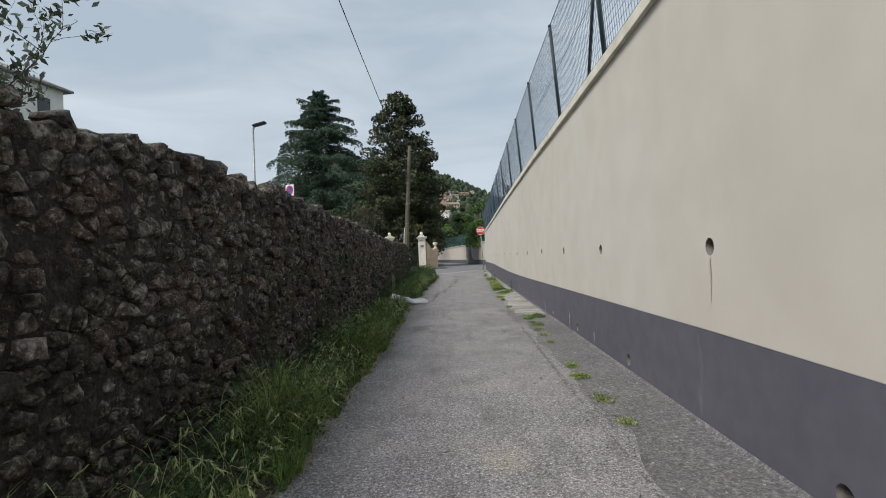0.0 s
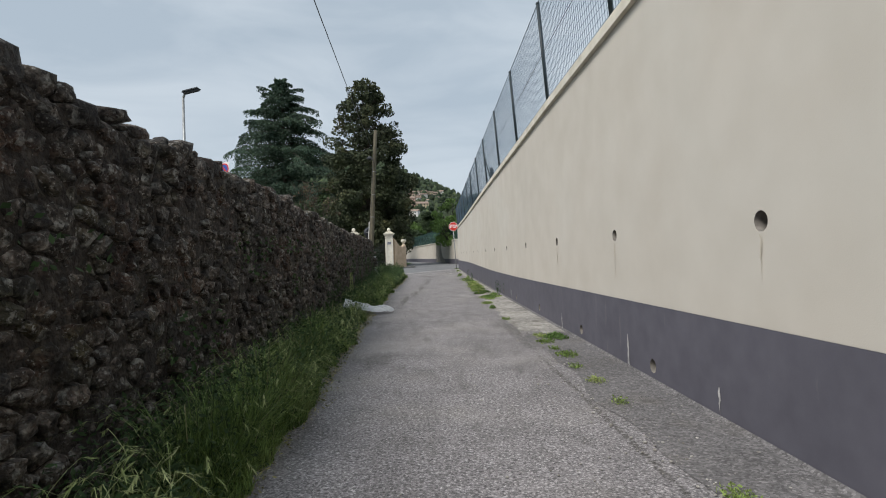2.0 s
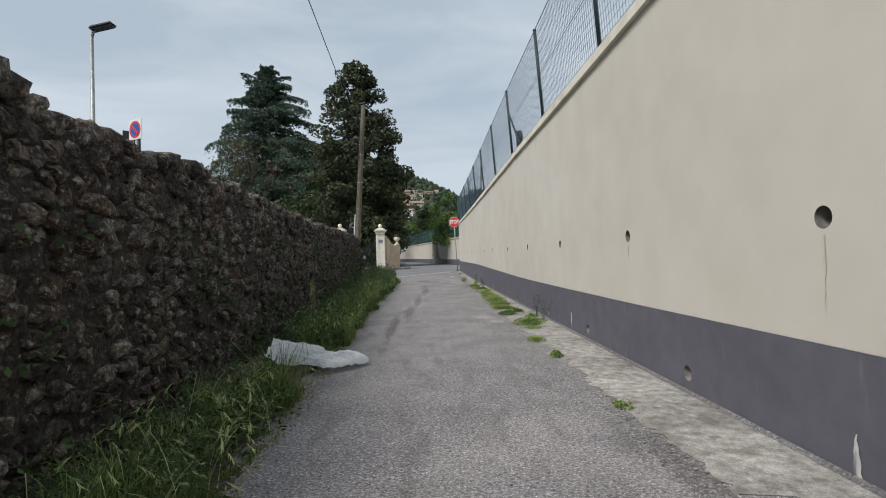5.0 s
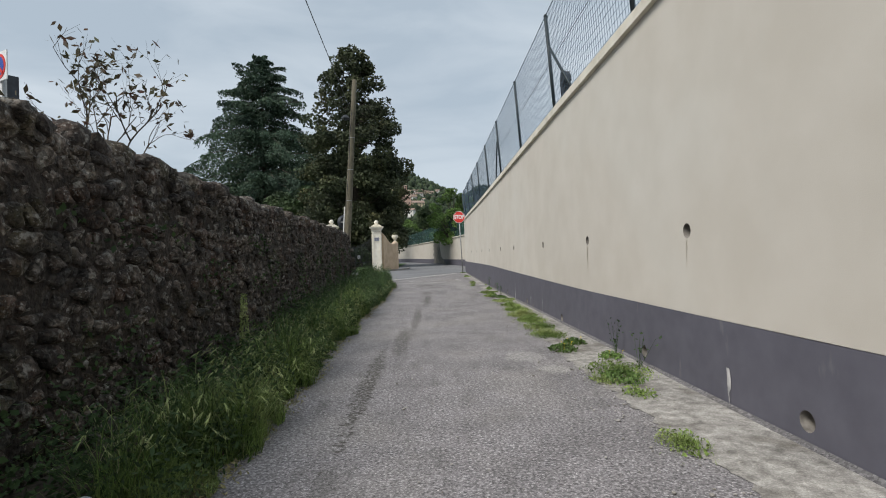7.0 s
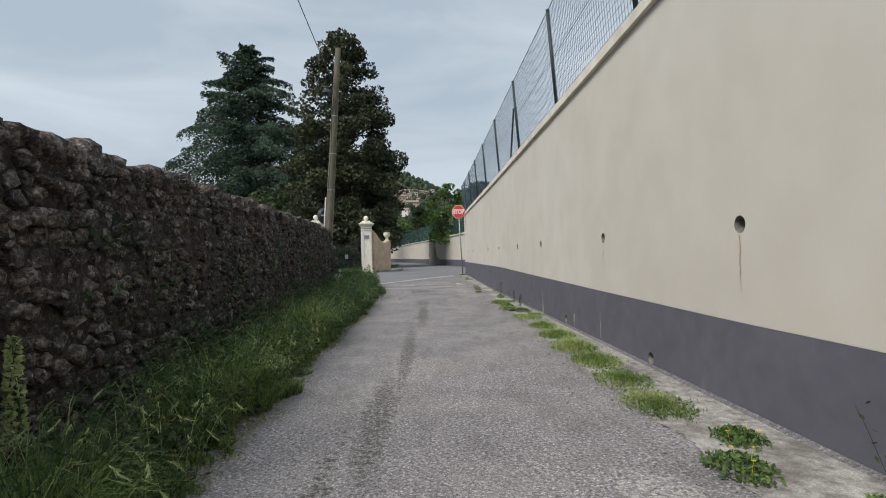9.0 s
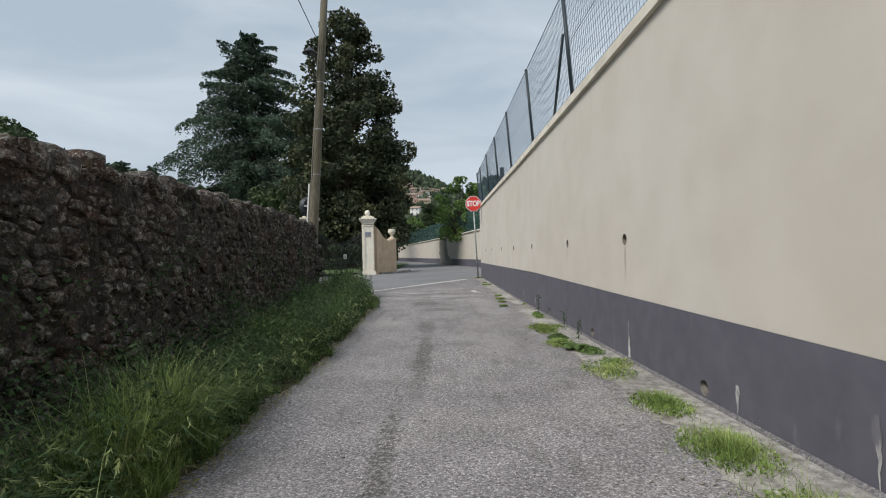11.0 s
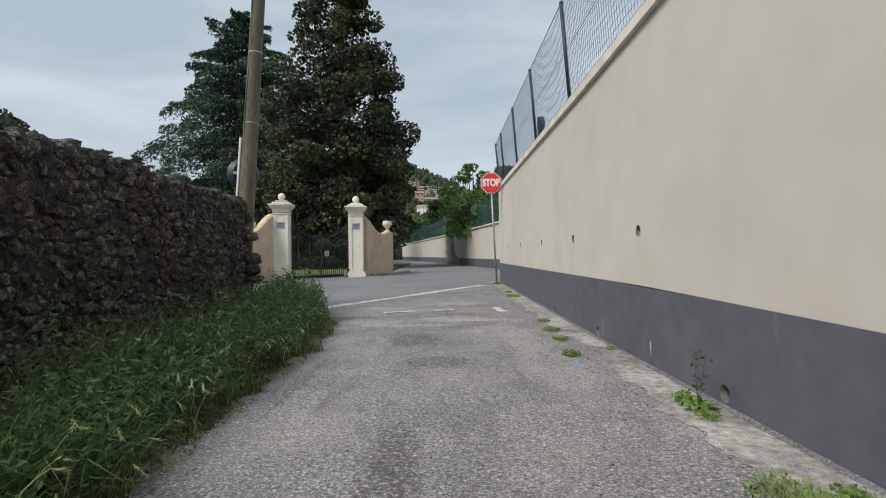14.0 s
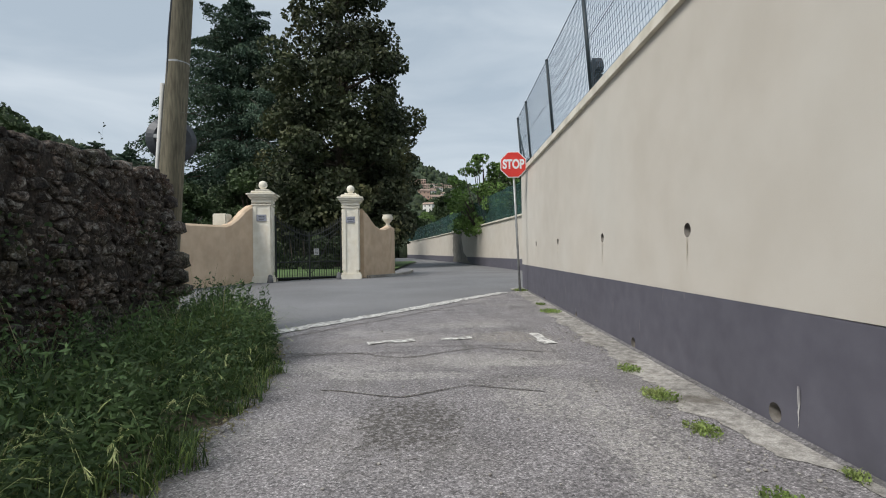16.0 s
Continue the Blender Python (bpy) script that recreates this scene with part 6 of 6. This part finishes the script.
def rosette(x, y, r, n=11):
    """Broad dock leaves from one crown, each a bent blade with a midrib fold."""
    t = thing("dock_plant", (x, y, ground_z(y) + 0.045), "broad-leaved bright green dock rosette in the gutter crack", "weed", "weeds along the gutter")
    for k in range(n):
        a = 2 * math.pi * k / n + rt.uniform(-0.25, 0.25)
        L, W, up = r * rt.uniform(0.7, 1.1), r * rt.uniform(0.16, 0.24), rt.uniform(0.25, 0.6)
        bm = bmesh.new()
        prev = None
        for j in range(8):
            u = j / 7
            w = W * (0.08 + math.sin(math.pi * min(1, u ** 1.5 * 0.97 + 0.02)) ** 0.8)
            d, z = L * u, L * (up * u - (up + 0.02) * 0.85 * u * u) + 0.012
            row = [bm.verts.new((d * math.cos(a) - o * w * math.sin(a), d * math.sin(a) + o * w * math.cos(a), z + abs(o) * 0.25 * w + 0.004 * math.sin(9 * u + o * 4))) for o in (-1, 0, 1)]
            if prev:
                bm.faces.new((prev[0], prev[1], row[1], row[0]))
                bm.faces.new((prev[1], prev[2], row[2], row[1]))
            prev = row
        part("leaf", bm, "leaf", t, smooth=True)


rt = random.Random(17)
for x, y, r, h, n in ((4.62, 12.75, 0.12, 0.04, 150), (4.62, 12.3, 0.10, 0.04, 120), (4.66, 11.95, 0.17, 0.07, 330), (4.60, 11.4, 0.10, 0.03, 120), (4.62, 10.9, 0.12, 0.05, 180), (4.60, 10.3, 0.10, 0.03, 100),
                      (4.58, 8.9, 0.13, 0.05, 220), (4.56, 8.45, 0.15, 0.06, 300), (4.57, 7.7, 0.16, 0.04, 260), (4.58, 7.15, 0.10, 0.05, 130), (4.66, 13.15, 0.12, 0.04, 160), (4.47, 14.9, 0.08, 0.04, 90),
                      (4.45, 17.6, 0.14, 0.07, 260), (4.5, 18.95, 0.12, 0.05, 160), (4.74, 19.25, 0.28, 0.07, 600), (4.62, 18.55, 0.12, 0.04, 200), (4.6, 21.25, 0.24, 0.10, 700), (4.63, 21.9, 0.24, 0.10, 700),
                      (4.66, 22.6, 0.24, 0.13, 800), (4.66, 23.3, 0.26, 0.15, 900), (4.70, 24.1, 0.24, 0.14, 800), (4.72, 24.9, 0.20, 0.12, 600), (4.70, 25.9, 0.25, 0.08, 500), (4.88, 26.2, 0.16, 0.06, 300),
                      (4.62, 27.25, 0.17, 0.10, 600), (4.68, 28.5, 0.22, 0.09, 700), (4.66, 28.15, 0.16, 0.06, 350), (4.92, 28.6, 0.08, 0.05, 120), (4.86, 29.6, 0.08, 0.05, 120), (4.54, 31.48, 0.09, 0.05, 220),
                      (4.63, 32.3, 0.10, 0.05, 200), (4.66, 32.95, 0.13, 0.06, 280), (4.72, 33.7, 0.10, 0.04, 160), (4.82, 37.4, 0.18, 0.07, 320), (4.85, 38.4, 0.10, 0.06, 120), (4.9, 41.2, 0.2, 0.1, 300), (5.0, 31.7, 0.05, 0.06, 60)):
    tuft(x, y, r, h, n)
for x, y, r, n, fl in ((4.52, 20.25, 0.15, 130, 3), (4.74, 20.6, 0.13, 110, 3), (4.80, 12.98, 0.14, 110, 0), (4.68, 27.62, 0.12, 90, 0), (4.80, 26.72, 0.14, 80, 0), (4.66, 18.98, 0.18, 130, 0),
                       (4.86, 19.8, 0.12, 70, 2), (4.88, 29.9, 0.10, 60, 0), (4.45, 16.6, 0.07, 40, 0)):
    weed(x, y, r, n, fl)
rosette(4.70, 26.95, 0.19)
rosette(4.88, 29.75, 0.13, 8)


def tall_weed(x, y, h, seed, mat="weed", label="tall thin flowering weed at the wall's foot"):
    r = np.random.default_rng(seed)
    t = thing("tall_weed", (x, y, ground_z(y) + 0.04), label, "weed", "tall weeds at the wall")
    bm = bmesh.new()
    P = []
    for k in range(4):
        b = r.normal(0, 0.12, 2)
        pts = [(b[0] * u * h, b[1] * u * h * 2, h * u * r.uniform(0.95, 1)) for u in np.linspace(0, 1, 6)]
        pipe(bm, pts, list(np.linspace(0.0024, 0.001, 6)), 4)
        for p in pts[1:]:
            for _ in range(2):
                P.append(np.array(p) + r.normal(0, 0.02, 3))
    part("stem", bm, "weed", t)
    v, f = cards(np.array(P), 0.032 if mat == 'weed' else 0.045, r, 2.2)
    raw("leaves", v, f, mat, t)


tall_weed(4.88, 29.75, 0.34, 1)
tall_weed(4.97, 19.95, 0.34, 2)
tall_weed(4.93, 19.3, 0.30, 3)
tall_weed(4.92, 28.2, 0.26, 4)
tall_weed(4.9, 27.5, 0.24, 5)
for k in range(7):
    tall_weed(0.75 + 0.5 * rt.random(), 34.0 + 0.25 * k, rt.uniform(0.5, 0.75), 20 + k, label="tall leafy weed at the verge's end")
t = thing("tall_weed", (1.14, 20.5, ground_z(20.5)), "tall dense yellow-green weed against the rubble wall", "weed", "tall weeds at the wall")
bm = bmesh.new()
pipe(bm, [(0, 0, 0), (0.02, 0.01, 0.3), (-0.01, 0.0, 0.72)], [0.006, 0.005, 0.002], 5)
part("stem", bm, "weed", t)
zc = rg.uniform(0.18, 0.72, 420)
an = rg.uniform(0, 6.28, 420)
v, f = cards(np.stack([0.05 * np.cos(an) * (1.2 - zc), 0.05 * np.sin(an) * (1.2 - zc), zc], 1), 0.032, rg, 1.8)
raw("leaves", v, f, "seed", t)


# ---- the plastic sheet ----
def plastic():
    t = thing("plastic_sheet", (2.12, 16.5, -0.08), "crumpled translucent white plastic sheet lying on the verge's edge", "plastic sheet", rz=3)
    nx, ny = 90, 50
    v = []
    for i in range(nx + 1):
        for j in range(ny + 1):
            u, w = i / nx, j / ny - 0.5
            x = (u - 0.5) * 0.92
            half_w = 0.30 * (1 - u ** 2.4) ** 0.75 * (0.85 + 0.3 * math.sin(u * 2.6 + 0.5)) + 0.012 + 0.02 * noise.noise((u * 9, 0 if w < 0 else 4, 3))
            y = w * 2 * half_w + 0.05 * math.sin(u * 7)
            hump = 0.17 * (1 - (2 * w) ** 2) ** 0.7 * (1 - u) ** 0.4 * (0.75 + 0.25 * math.sin(u * 8 + 1))
            fold = abs(noise.noise((x * 1.6 + y * 2, y * 8 - x * 2, 5))) * 0.12 + abs(noise.noise((x * 3 - y * 5, y * 15, 8))) * 0.09
            z = 0.02 + 0.09 * (1 - u) ** 0.8 + 0.85 * hump + (fold - 0.03) * (1 - 0.6 * u) + 0.008 * noise.noise((x * 25, y * 30, 2))
            v.append((x, y, max(0.006, z)))
    f = np.array([(i * (ny + 1) + j, (i + 1) * (ny + 1) + j, (i + 1) * (ny + 1) + j + 1, i * (ny + 1) + j + 1) for i in range(nx) for j in range(ny)])
    raw("sheet", v, f, "bag", t, smooth=True)


plastic()

# small stones and litter
v, f, n0 = [], [], 0
for k in range(3600):
    y = rt.uniform(4, 36)
    x = rt.choice((rt.uniform(gutter_x(y) - 0.5, WX - 0.05), rt.gauss(gutter_x(y) + 0.02, 0.09), rt.gauss(gutter_x(y) - 0.05, 0.18), rt.gauss(verge_x(y) + 0.05, 0.08), rt.uniform(2.4, 4.5)))
    s = rt.uniform(0.002, 0.0065) * rt.choice((1, 1, 1, 1.7))
    j = rt.randrange(14)
    q = SV[j][::1] * s * 2 * np.array([1, 1, 0.6]) + np.array([x, y, ground_z(y) + 0.042])
    v.append(q)
    f.append(SF[j] + n0)
    n0 += len(q)
raw("gravel", np.concatenate(v), np.concatenate(f), "concrete", None, "loose pale gravel on the asphalt and gutter", kind="stuff")

# near stones of the rubble wall, one by one
for my, mz, v, f in NEAR:
    ob = raw("stone", v, f, "stone", wall_west)
    ob.matrix_basis = pose(wall_x(my), my, mz)
